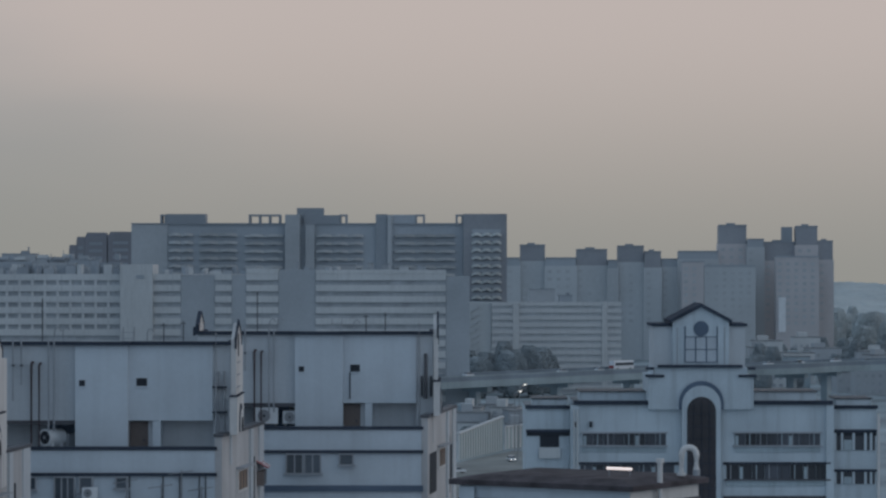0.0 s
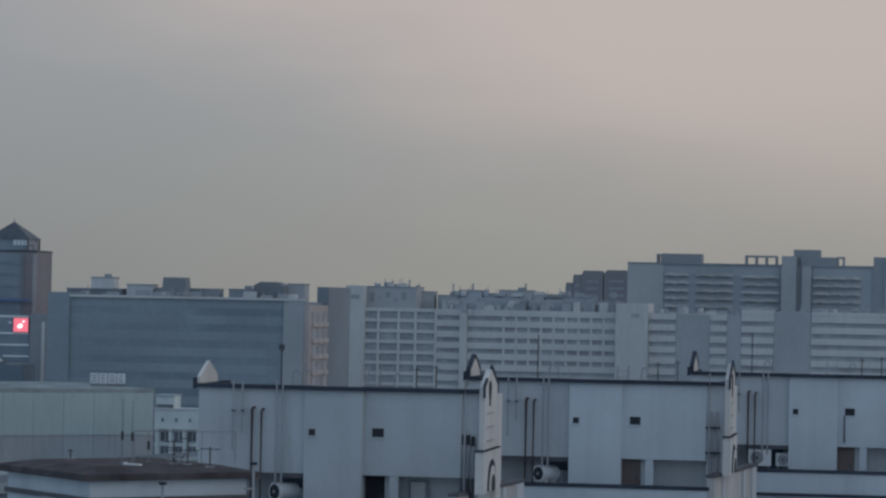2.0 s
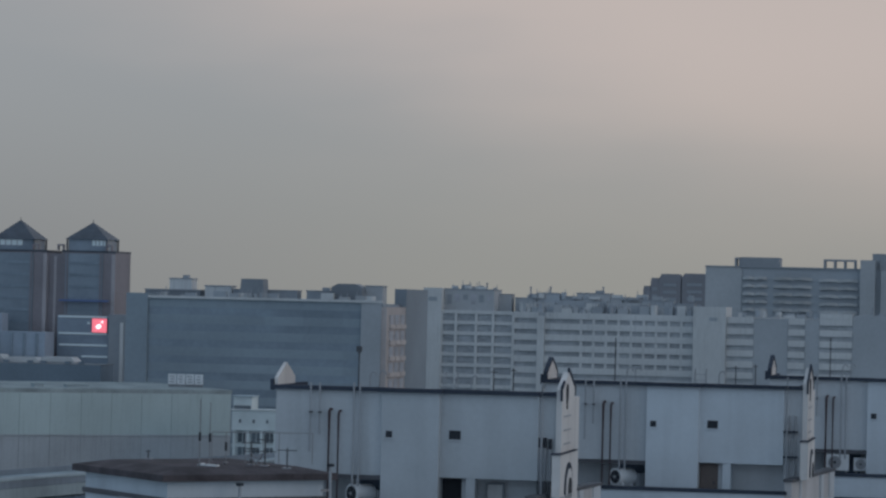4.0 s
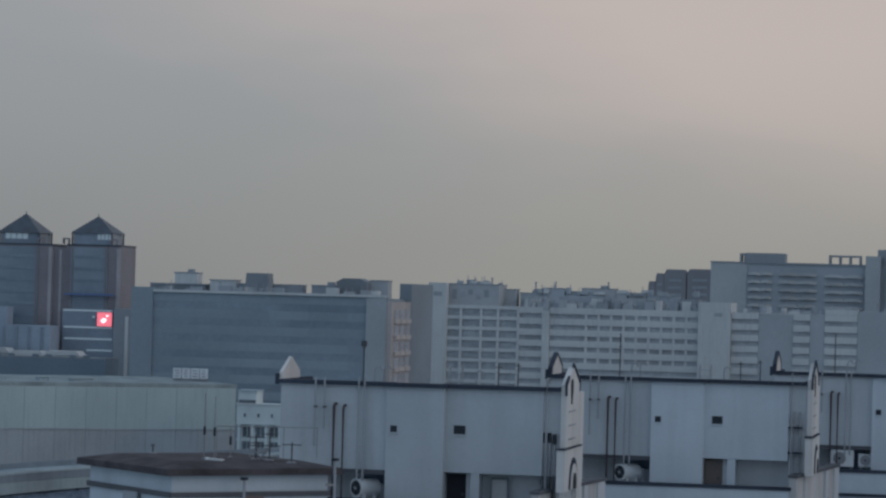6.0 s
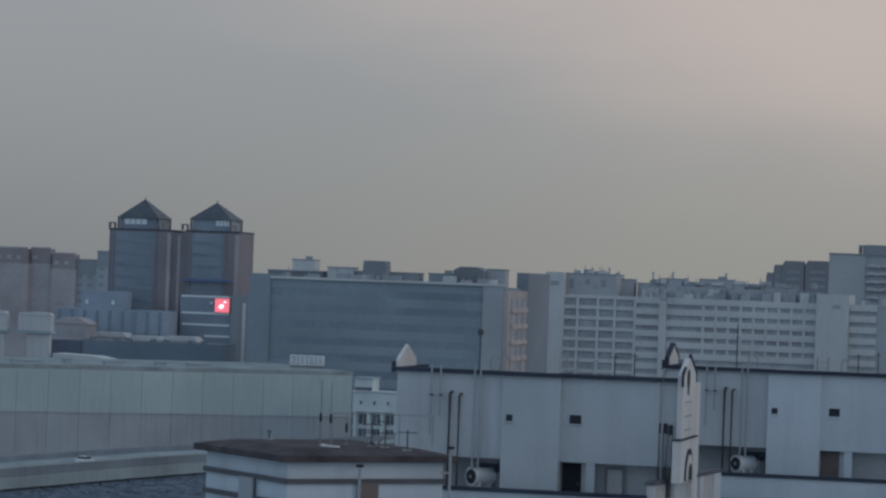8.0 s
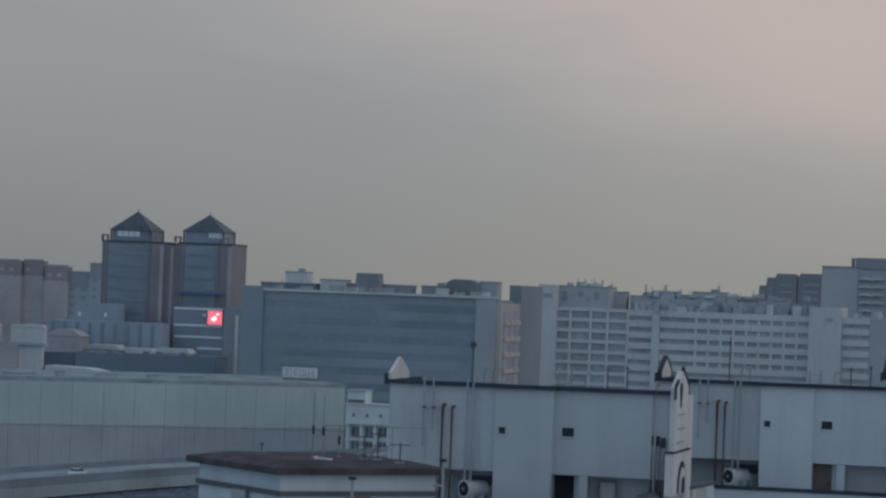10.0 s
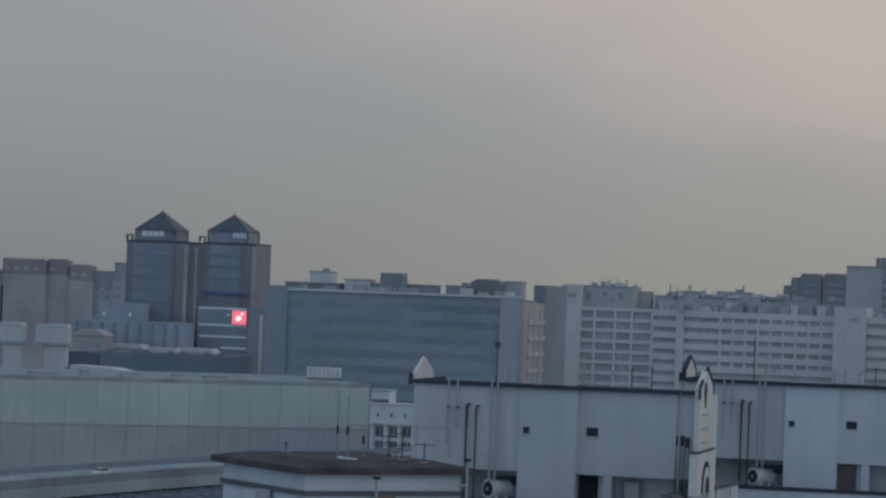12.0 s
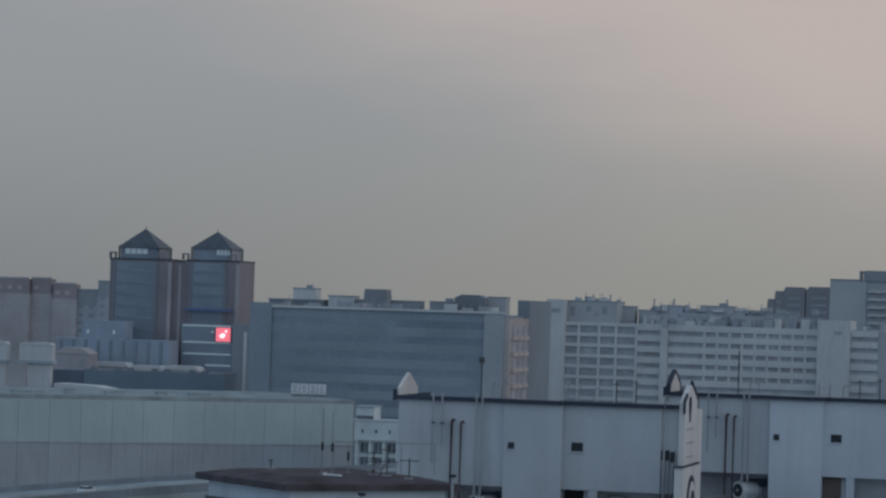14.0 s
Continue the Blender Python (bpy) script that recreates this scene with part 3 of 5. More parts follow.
def wall_aerial(x, y, z, h, label):
    """A comb aerial on a pole that a bracket holds to the wall behind it."""
    t = thing("comb_aerial", label, "aerial", (x, y, z), group="comb aerials")
    part("pole", tube([(0, -0.35, 0), (0, -0.35, h)], 0.025, 6), STEEL, t)
    part("bracket", tube([(0, 0.02, 0.3), (0, -0.35, 0.3)], 0.025, 5), STEEL, t)
    part("boom", tube([(-0.55, -0.38, h - 0.18), (0.45, -0.38, h - 0.02)], 0.016, 5), STEEL, t)
    for k in range(6):
        q = -0.5 + 0.17 * k
        part("element", tube([(q, -0.62, h - 0.17 + 0.16 * (q + 0.55)), (q, -0.14, h - 0.17 + 0.16 * (q + 0.55))], 0.01, 4), STEEL, t)


for x, h in ((-10.4, 1.45), (-11.2, 0.9), (-12.6, 1.1), (-9.6, 0.8)):
    wall_aerial(x, 125.78, EYE - 9.7, h, "thin comb aerial on a wall bracket of the white block")
wall_unit = condenser((-14.35, 125.28, EYE - 9.45), label="white window air conditioner hung on the white wall", size=0.6)
box("wall_bracket", wall_unit, STEEL, 0.05, 0.5, 0.2, 0.53, 0.0, 0.06)
aw = thing("awning", "small red and white striped awning on a side wall", "awning", (-7.98, 134.2, EYE - 8.45))
for j in range(6):
    part("stripe", prism([(0.0, 0.0), (0.55, -0.32), (0.55, -0.28), (0.0, 0.05)], "y", 0.3 * j, 0.3 * j + 0.3), (RED, PLASTIC)[j % 2], aw)
for y in (0.02, 1.74):
    part("arm", tube([(0.0, y, -0.4), (0.5, y, -0.31)], 0.015, 5), STEEL, aw)
shutter = thing("wall_cabinet", "brown metal window cage below a striped awning", "window cage", (-7.97, 134.3, EYE - 9.5))
box("cage", shutter, DOORW, 0, 0.35, 0, 1.6, 0, 0.62)
for j in range(4):
    box("bar", shutter, STEEL, 0.351, 0.37, 0.1 + 0.45 * j, 0.14 + 0.45 * j, 0, 0.62)


# ---- two brown-roofed blocks turned to the street ----
def brown_block(at, turn, top, right, left, right_mat, label):
    b = thing("brown_roofed_block", label, "apartment building", (at[0], at[1], 0), turn, group="brown-roofed blocks")
    box("wall", b, WHITE, 0, right, 0, left, 0, top - 0.22)
    if right_mat is not WHITE:
        box("facing", b, right_mat, 0.0, right, -0.03, -0.003, top - 15, top - 0.25)
    bm = bmesh.new()
    o = 0.32
    v = [(-o, -o), (right + o, -o), (right + o, left + o), (-o, left + o)]
    i = 0.6
    w = [(i, i), (right - i, i), (right - i, left - i), (i, left - i)]
    lo = [bm.verts.new((x, y, top - 0.22)) for x, y in v]
    mid = [bm.verts.new((x, y, top - 0.02)) for x, y in v]
    hi = [bm.verts.new((x, y, top + 0.16)) for x, y in w]
    bm.faces.new(lo[::-1])
    bm.faces.new(hi)
    for a, c in ((lo, mid), (mid, hi)):
        for k in range(4):
            bm.faces.new((a[k], a[(k + 1) % 4], c[(k + 1) % 4], c[k]))
    part("roof", bm, BROWN, b, "weathered brown tiled roof")
    for k in range(8):
        z = top - 0.72 - 0.66 * k
        box("band", b, BANDB, -0.06, right + 0.06, -0.09, -0.035, z - 0.15, z, "brown wall band")
        box("band", b, BANDB, -0.09, -0.004, -0.06, left + 0.06, z - 0.15, z, "brown wall band")
    return b


east = brown_block((-24.63, 90.0), 42.6, EYE - 5.36, 5.3, 5.5, WHITE, "white block with brown bands and a brown tiled roof")
box("pilaster", east, DOORW, 2.35, 3.0, -0.16, -0.092, EYE - 12, EYE - 6.2, "brown pilaster")
box("pilaster", east, PIPE, -0.16, -0.092, 2.0, 2.9, EYE - 12, EYE - 6.2, "grey pilaster")
for x, y, top in ((5.25, -0.5, 0.45), (2.15, -0.5, -0.10)):
    part("light_pole", tube([(x, y, EYE - 11), (x, y, EYE - 5.6 + top)], 0.045, 8), PIPE, east, "thin pale pole on the wall")
    part("pole_head", tube([(x, y, EYE - 5.6 + top), (x, y, EYE - 5.52 + top)], 0.12, 8), DARK, east)
box("light_arm", east, STEEL, 4.95, 5.22, -0.53, -0.47, EYE - 5.9, EYE - 5.84)
west = brown_block((6.8, 115.0), 58.0, EYE - 8.12, 5.4, 7.25, CREAM, "white and cream block with a brown tiled roof")
box("corner_pilaster", west, WHITE, -0.16, -0.092, 6.55, 7.2, EYE - 22, EYE - 8.4, "white corner pilaster")
def whip(at, height, sleeve, label):
    """A thin upright pole with a dark insulating sleeve part way up."""
    t = thing("whip_aerial", label, "aerial", at, group="rooftop aerials")
    part("pole", tube([(0, 0, 0), (0, 0, height)], 0.015, 6), STEEL, t)
    part("sleeve", tube([(0, 0, sleeve), (0, 0, sleeve + 0.26)], 0.038, 8), DARK, t, "dark insulating sleeve")
    part("foot", tube([(0, 0, 0), (0, 0, 0.05)], 0.07, 8), STEEL, t)


whip((-24.22, 92.05, EYE - 5.20), 2.0, 0.75, "tall dark whip aerial on a brown roof")
whip((-24.05, 92.6, EYE - 5.20), 1.9, 0.7, "thin whip aerial beside its twin on a brown roof")
whip((-23.80, 93.6, EYE - 5.20), 0.95, 0.4, "short dark pole with a sleeve on a brown roof")
for x, y, h, arms in ((-22.9, 93.2, 0.75, ((0.68, 0.3), (0.5, 0.2), (0.42, 0.25))), (-22.4, 92.9, 0.95, ((0.8, 0.26), (0.45, 0.34))), (-21.5, 92.0, 0.62, ((0.55, 0.3),)), (-26.5, 94.5, 0.3, ((0.25, 0.08),))):
    mast((x, y, EYE - 5.20), h, arms)
tray = thing("drain_tray", "short white plastic drain tray on a brown roof", "drain tray", (-24.15, 91.9, EYE - 5.19), -24)
box("tray", tray, PLASTIC, 0, 0.62, 0, 0.16, 0, 0.05)
box("lip", tray, PLASTIC, 0, 0.05, 0, 0.16, 0.051, 0.08)
coil = thing("cable_coil", "loose pale cable coil beside aerials on the roof", "cable", (-22.7, 93.0, EYE - 5.19))
for k in range(3):
    part("loop", tube([(0.19 * math.cos(a), 0.15 * math.sin(a), 0.12 + 0.08 * k + 0.1 * math.sin(2 * a + k)) for a in (2 * math.pi * i / 16 for i in range(17))], 0.014, 5), STEEL, coil)
part_rail = thing("roof_railing", "thin grey pipe railing on a brown roof", "railing", (-24.4, 94.2, EYE - 5.22))
part("top_rail", tube([(0, 0, 0.95), (2.9, 1.2, 0.95)], 0.018, 5), STEEL, part_rail)
for k in range(4):
    part("post", tube([(2.9 * k / 3, 1.2 * k / 3, 0), (2.9 * k / 3, 1.2 * k / 3, 0.95)], 0.018, 5), STEEL, part_rail)


def swan_vent(at, h, r, spread, label):
    v = thing("swan_neck_vent", label, "vent pipe", at, group="swan-neck vents")
    pts = [(0, 0, 0), (0, 0, h - spread)] + [(spread - spread * math.cos(a), 0, h - spread + spread * math.sin(a)) for a in (math.pi * k / 8 for k in range(1, 9))] + [(2 * spread, 0, 0.22)]
    part("pipe", tube(pts, r, 12), CREAM, v)
    part("mouth", tube([(2 * spread, 0, 0.0), (2 * spread, 0, 0.219)], r * 1.15, 12), PIPE, v, "grey pipe foot")
    part("collar", tube([(0, 0, 0), (0, 0, 0.08)], r * 1.5, 12), CREAM, v)
    return v


swan_vent((8.95, 118.3, EYE - 7.98), 1.05, 0.12, 0.28, "cream swan-neck vent pipe on a brown roof")
post = thing("capped_vent", "cream capped vent pipe fixed to a cream wall", "vent pipe", (8.02, 116.55, EYE - 11.0))
part("pipe", tube([(0, 0, 0), (0, 0, 3.6)], 0.10, 10), CREAM, post)
part("cap", tube([(0, 0, 3.6), (0, 0, 3.66), (0, 0, 3.76)], 0.16, 10), CREAM, post)
part("bracket", tube([(0, 0, 1.5), (-0.2, 0.12, 1.5)], 0.03, 5), STEEL, post)
# bright pale strip on the roof; its brightness is an added glow
tube_lamp = thing("tube_lamp", "bright white glowing strip lying low over a brown roof", "lamp", (6.1, 117.6, EYE - 7.96))
part("glowing_strip", tube([(0, 0, 0.3), (0.95, 0, 0.26)], 0.05, 8), glowing("strip_glow", (1.0, 0.86, 0.82), 0.75), tube_lamp)
for x in (0.08, 0.86):
    box("stand", tube_lamp, STEEL, x, x + 0.04, -0.02, 0.02, 0, 0.24)


# ---- the gabled hall ----
HGLASS = paint("dark_glass", (0.058, 0.064, 0.078), rough=0.4, vary=0.3, bump=0, per_object=0.5)


def gabled_hall():
    y = 280.0
    b = thing("gabled_block", "white block with a gabled clock tower and arched window", "apartment building", (0, y, 0))
    box("wall", b, GWHITE, 11.74, 34.43, 0, 15, 0, 41.4, "white rendered front with rain streaks")
    for x0, x1 in ((11.6, 20.95), (24.95, 34.6)):
        box("coping", b, TRIM, x0, x1, -0.35, 0.5, 41.4, 41.75, "dark coping")
    box("roof", b, ROOFG, 11.8, 34.4, 0.55, 15, 41.401, 41.5)
    for x0, x1 in ((12.3, 18.2), (27.6, 33.5)):
        a = box("attic", b, GWHITE, x0, x1, 3.0, 9.0, 41.5, 42.4)
        box("coping", a, IRON, -0.1, x1 - x0 + 0.1, -0.15, 6.1, 0.9, 1.0)
    for x0, x1 in ((7.43, 11.3), (34.7, 38.6)):
        w = box("side_wing", b, GWHITE, x0, x1, 0.8, 14, 0, 41.0)
        n = x1 - x0
        box("coping", w, TRIM, -0.1, n + 0.1, -0.25, 0.4, 41.0, 41.3, "dark coping")
        box("roof", w, ROOFG, 0, n, 0.41, 13, 41.0, 41.1)
        box("string_course", w, TRIM, -0.05, n + 0.05, -0.2, -0.004, 38.9, 39.15)
        # loggias are dark sheets standing in for the shade inside them
        if x0 < 20:
            box("loggia", w, DARK, 1.2, 2.9, -0.06, -0.004, 37.6, 38.85, "dark loggia opening")
            box("loggia_rail", w, PALE, 1.1, 3.0, -0.35, -0.07, 36.6, 37.55)
        else:
            for z0, z1 in ((37.3, 38.85), (34.3, 35.38)):
                g = box("loggia", w, HGLASS, 0.10, 3.75, -0.06, -0.004, z0, z1, "dark sheet in place of the shaded loggia")
                for q in (0.0, 0.62, 1.65, 2.7, 3.2):
                    box("loggia_post", g, GWHITE, q, q + 0.22, -0.08, -0.002, 0, z1 - z0)
                box("loggia_screen", g, CONC, 0.9, 1.6, -0.06, -0.002, 0.0, (z1 - z0) * 0.6)
        # dark strip painted where shade falls below the string course
        box("soffit", w, DARK, 0.0, n, -0.12, -0.004, 38.6, 38.89, "dark strip in place of shade over the loggia")
        box("attic", w, GWHITE, 0.6, n - 0.2, 2.0, 7.0, 41.1, 41.75)
        box("attic_coping", w, IRON, 0.5, n - 0.1, 1.9, 7.1, 41.75, 41.88)
        box("storey_band", w, TRIM, -0.05, n + 0.05, -0.2, -0.004, 35.4, 35.6)
    for x0, x1 in ((11.3, 12.1), (34.0, 34.7)):
        box("pilaster", b, GWHITE, x0, x1, -0.22, -0.004, 0, 41.38)
    for x in (11.6, 13.0):
        box("vent_window", b, DARK, x, x + 0.25, -0.26, -0.225 if x < 12 else -0.004, 39.4, 39.9)
    for x in (11.62, 11.9):
        part("downpipe", tube([(x, -0.32, 41.0), (x, -0.32, 30.0)], 0.07, 6), PALE, b, "pale downpipe")
    part("downpipe", tube([(38.75, 0.6, 40.6), (38.75, 0.6, 28.0)], 0.12, 6), CREAM, b, "pale downpipe")
    # tower
    box("tower_base", b, GWHITE, 18.22, 27.55, -0.4, 8, 41.0, 44.0)
    for x0, x1, z in ((18.0, 19.6, 43.85), (26.2, 27.8, 43.85), (18.05, 18.7, 44.5), (27.1, 27.7, 44.5)):
        box("ledge", b, TRIM, x0, x1, -0.6, 0.6, z, z + 0.22, "dark ledge")
    box("tower_step", b, GWHITE, 18.75, 27.0, -0.38, 7.8, 44.0, 44.7)
    box("ledge", b, TRIM, 19.05, 26.55, -0.7, -0.05, 44.7, 44.95, "dark ledge")
    box("tower_flank", b, WARM, 18.75, 20.4, 0.3, 7, 44.7, 48.35)
    box("tower_flank", b, WARM, 25.4, 26.85, 0.3, 7, 44.7, 48.35)
    for x0, x1 in ((18.55, 20.3), (25.5, 27.05)):
        box("coping", b, TRIM, x0, x1, 0.1, 7.2, 48.35, 48.6)
    c = part("clock_gable", prism([(20.4, 44.71), (25.4, 44.71), (25.4, 48.75), (22.9, 50.05), (20.4, 48.75)], "y", -0.2, 7.0), GWHITE, b, "white gabled tower front")
    part("gable_coping", prism([(20.15, 48.65), (22.9, 50.05), (25.65, 48.65), (25.65, 48.95), (22.9, 50.42), (20.15, 48.95)], "y", -0.45, 7.1), TRIM, c, "dark gable coping")
    part("oculus", prism([(22.9 + 0.68 * math.cos(a), 48.15 + 0.68 * math.sin(a)) for a in (2 * math.pi * k / 24 for k in range(24))], "y", -0.25, -0.204), NAVY, c, "dark round clock window")
    w = box("glazing", b, paint("pale_glass", (0.50, 0.55, 0.60), rough=0.3, vary=0.12, bump=0), 21.45, 24.35, -0.23, -0.205, 45.15, 47.45, "pale tower window")
    for k in range(4):
        box("mullion", w, NAVY, 0.95 * k - 0.02, 0.95 * k + 0.07, -0.06, -0.002, 0.0, 2.3 if k in (1, 2) else 3.2)
    for k in range(3):
        box("transom", w, NAVY, 0, 2.9, -0.07, -0.061, 1.12 * k, 1.12 * k + 0.07)
    for x in (20.75, 24.95):
        box("groove", c, PIPE, x, x + 0.08, -0.23, -0.204, 44.95, 48.3)
    # great arch
    s = part("arch_surround", prism(arch(22.9, 41.55, 1.98, 1.98, 41.0), "y", -0.62, -0.42), NAVY, b, "blue-grey arch moulding")
    a = part("arch_frame", prism(arch(22.9, 41.4, 1.72, 1.72, 0.0), "y", -0.70, -0.405), GWHITE, b, "white arch frame")
    part("arch_window", prism(arch(22.9, 40.85, 1.28, 1.28, 0.0), "y", -0.74, -0.705), paint("brown_glass", (0.045, 0.042, 0.05), rough=0.25, vary=0.3, bump=0), a, "tall dark arched window")
    for k in range(12):
        box("glazing_bar", a, TRIM, 21.66, 24.14, -0.78, -0.745, 40.6 - 1.1 * k, 40.66 - 1.1 * k)
    for x in (22.2, 22.9, 23.6):
        box("glazing_bar", a, TRIM, x - 0.03, x + 0.03, -0.80, -0.781, 27, 41.6)
    # window rows
    for row, (z0, z1) in enumerate(((37.8, 38.85), (34.8, 36.15), (31.6, 32.9))):
        for x0, x1 in ((12.4, 19.8), (25.9, 33.5)):
            # wider lower rows: dark glass stands in for a shaded loggia band
            if row:
                x0, x1 = x0 - 0.75 if x0 > 20 else x0 - 0.2, x1 + 0.75
            n = 8
            for k in range(n):
                p = x0 + (x1 - x0) * k / n
                g = box("window", b, HGLASS, p + 0.015, p + (x1 - x0) / n - 0.015, -0.03, -0.004, z0, z1)
                box("mullion", g, (IRON, PIPE, CONC)[(k * 5 + row) % 3], 0.34, 0.42, -0.04, -0.002, 0, z1 - z0)
                if (k * 7 + row * 3) % 5 == 0:
                    box("blind", g, CONC, 0.05, 0.32, -0.03, -0.002, 0.0, (z1 - z0) * 0.8, "pale curtain")
            box("window_head", b, TRIM if row else PIPE, x0 - 0.15, x1 + 0.15, -0.25, -0.004, z1, z1 + 0.14)
            box("window_sill", b, BANDB if row else PIPE, x0 - 0.15, x1 + 0.15, -0.25, -0.004, z0 - 0.14, z0)
            box("stained_apron", b, CONC, x0, x1, -0.08, -0.004, z0 - 0.62, z0 - 0.145, "rain-stained apron below the windows")
        if row < 2:
            for x0, x1 in ((12.2, 20.95), (24.9, 34.4)):
                box("string_course", b, BANDB, x0, x1, -0.12, -0.004, z0 - 1.75, z0 - 1.5)
    return b


gabled_hall()


# ---- factory hall beside the motorway ----
factory = thing("factory_hall", "long pale panelled factory hall beside the motorway", "factory", (-310, 739, 0), math.degrees(math.atan2(55, 75)))
box("wall", factory, FACTL, 0, 128.8, 0, 60, 0, 27.2)
box("roof", factory, FROOF, -0.5, 129.3, 0.6, 60.5, 27.21, 28.3, "grey flat roof")
for k in range(16):
    x = 8.37 * k - 5.35
    x0, x1 = max(x, 0.05) + 0.04, min(x + 8.37, 128.8) - 0.04
    box("panel", factory, FACT, x0, x1, -0.35, -0.004, 16.4, 27.2)
    box("lower_panel", factory, FACTL, x0, x1, -0.25, -0.004, 1.0, 16.2)
box("gutter", factory, FACTL, 0, 128.8, -0.45, -0.36, 16.1, 16.4)
for k, (x, w, h) in enumerate(((10, 6, 0.9), (24, 3, 1.1), (38, 8, 0.6), (52, 2, 1.2), (63, 5, 0.7), (77, 2.5, 0.8), (86, 6, 0.6))):
    u = thing("roof_unit", "low grey ventilation unit on the factory roof", "ventilation unit", (-310 + 0.8064 * x - 0.5913 * 9, 739 + 0.5913 * x + 0.8064 * 9, 28.3), 36.25, group="factory roof units")
    box("casing", u, CONC, 0, w, 0, 3, 0, h)
    box("lid", u, FROOF, -0.15, w + 0.15, -0.15, 3.15, h, h + 0.15)
roof_sign = thing("roof_sign", "four pale square sign boards with unreadable marks", "sign", (-227.7, 830, 0), 0)
for k in range(4):
    p = box("board", roof_sign, PLASTIC, 2.5 * k, 2.5 * k + 2.2, 0, 0.3, 29.0, 31.8, "pale sign board")
    for j in range(3):
        box("bar", p, PIPE, 0.4 + 0.25 * ((k + j) % 2), 1.8 - 0.2 * (k % 2), -0.06, -0.002, 0.5 + 0.75 * j, 0.8 + 0.75 * j)
box("support", roof_sign, STEEL, 0, 9.7, 0.31, 0.5, 28.2, 30.0)

for x0, x1, z0, z1 in ((-314.0, -306.3, 35.2, 40.4), (-302.6, -293.2, 34.9, 40.6)):
    tank = thing("water_tank", "pale square rooftop tank on a lower plinth", "water tank", (x0, 850, 0), group="rooftop tanks")
    k = 850 / 820
    w = (x1 - x0) * k
    tank.location.x = x0 * k
    part("tank", prism([(0, 35.0), (w, 35.0), (w, 39.4), (w - 0.5, 40.1), (w * 0.5, 40.3), (0.5, 40.1), (0, 39.4)], "y", 0, 3), PALE, tank)
    box("seam", tank, CONC, -0.05, w + 0.05, -0.05, 3.05, 39.1, 39.35)
    box("plinth", tank, PALE, w * 0.25, w * 0.95, 0.5, 2.6, 0, 34.2)
    box("deck", tank, CONC, -0.4, w + 0.4, -0.4, 3.4, 34.2, 35.0)
shed = thing("long_shed", "low pale curved-roof shed behind the factory", "shed", (-303, 850, 0))
part("roof", prism([(0, 26), (18, 26), (16.5, 27.6), (12, 28.4), (0, 28.8)], "y", 0, 10), PALE, shed)
box("wall", shed, FACTL, 0.2, 17.8, 0.2, 9.8, 0, 25.99)

villa = thing("white_villa", "white colonnaded house at the end of the factory", "house", (0, 790, 0))
VGLASS = paint("villa_glass", (0.160, 0.190, 0.220), rough=0.3, vary=0.2, bump=0, per_object=0.3)
VW = paint("villa_white", (0.58, 0.64, 0.65), vary=0.1, grain=2, broad=0.2)
box("wall", villa, VW, -199.5, -185.5, 2.2, 14, 0, 24.0)
box("upper_wall", villa, VW, -199.5, -185.5, 0, 2.19, 19.0, 24.0)
box("roof_room", villa, VW, -199.4, -194.6, 1, 8, 24.0, 27.4)
box("window_band", villa, VGLASS, -199.2, -194.8, 0.95, 0.996, 24.3, 25.2)
box("eaves", villa, CONC, -199.7, -194.3, 0.6, 8.3, 27.4, 27.7)
box("cornice", villa, PALE, -199.7, -185.3, -0.3, 2, 24.0, 24.3)
for k in range(4):
    x = -199.2 + 3.6 * k
    box("column", villa, VW, x, x + 0.75, 0, 0.7, 0, 18.98)
    w = box("window", villa, VGLASS, x + 0.95, x + 3.4, 2.1, 2.196, 15.7, 18.3)
    box("mullion", w, VW, 1.1, 1.3, -0.08, -0.002, 0, 2.6)
    w = box("window", villa, VGLASS, x + 0.95, x + 3.4, 2.1, 2.196, 11.6, 14.4)
    box("mullion", w, VW, 1.1, 1.3, -0.08, -0.002, 0, 2.8)
    box("small_window", villa, VGLASS, x + 1.6, x + 2.2, -0.05, -0.004, 20.8, 21.7)
box("beam", villa, VW, -199.5, -185.5, 0.1, 0.6, 14.7, 15.2)
box("cornice", villa, VW, -199.6, -185.4, -0.2, -0.004, 18.9, 19.3)


# ---- blue office block ----
def clutter(group, label, y, rows, mats):
    for k, (x0, x1, z0, z1) in enumerate(rows):
        t = thing("roof_house", label, "roof structure", (x0, y, z0), group=group)
        w, h = x1 - x0, z1 - z0
        m = mats[k % len(mats)]
        box("wall", t, m, 0, w, 0, 6, 0, h - 0.3)
        box("roof", t, GREYD, -0.2, w + 0.2, -0.2, 6.2, h - 0.3, h)
        if w > 5 and k % 3 == 1:
            box("vent", t, GREYD, w * 0.55, w * 0.8, 1, 3, h, h + 0.9)


mess = random.Random(11)


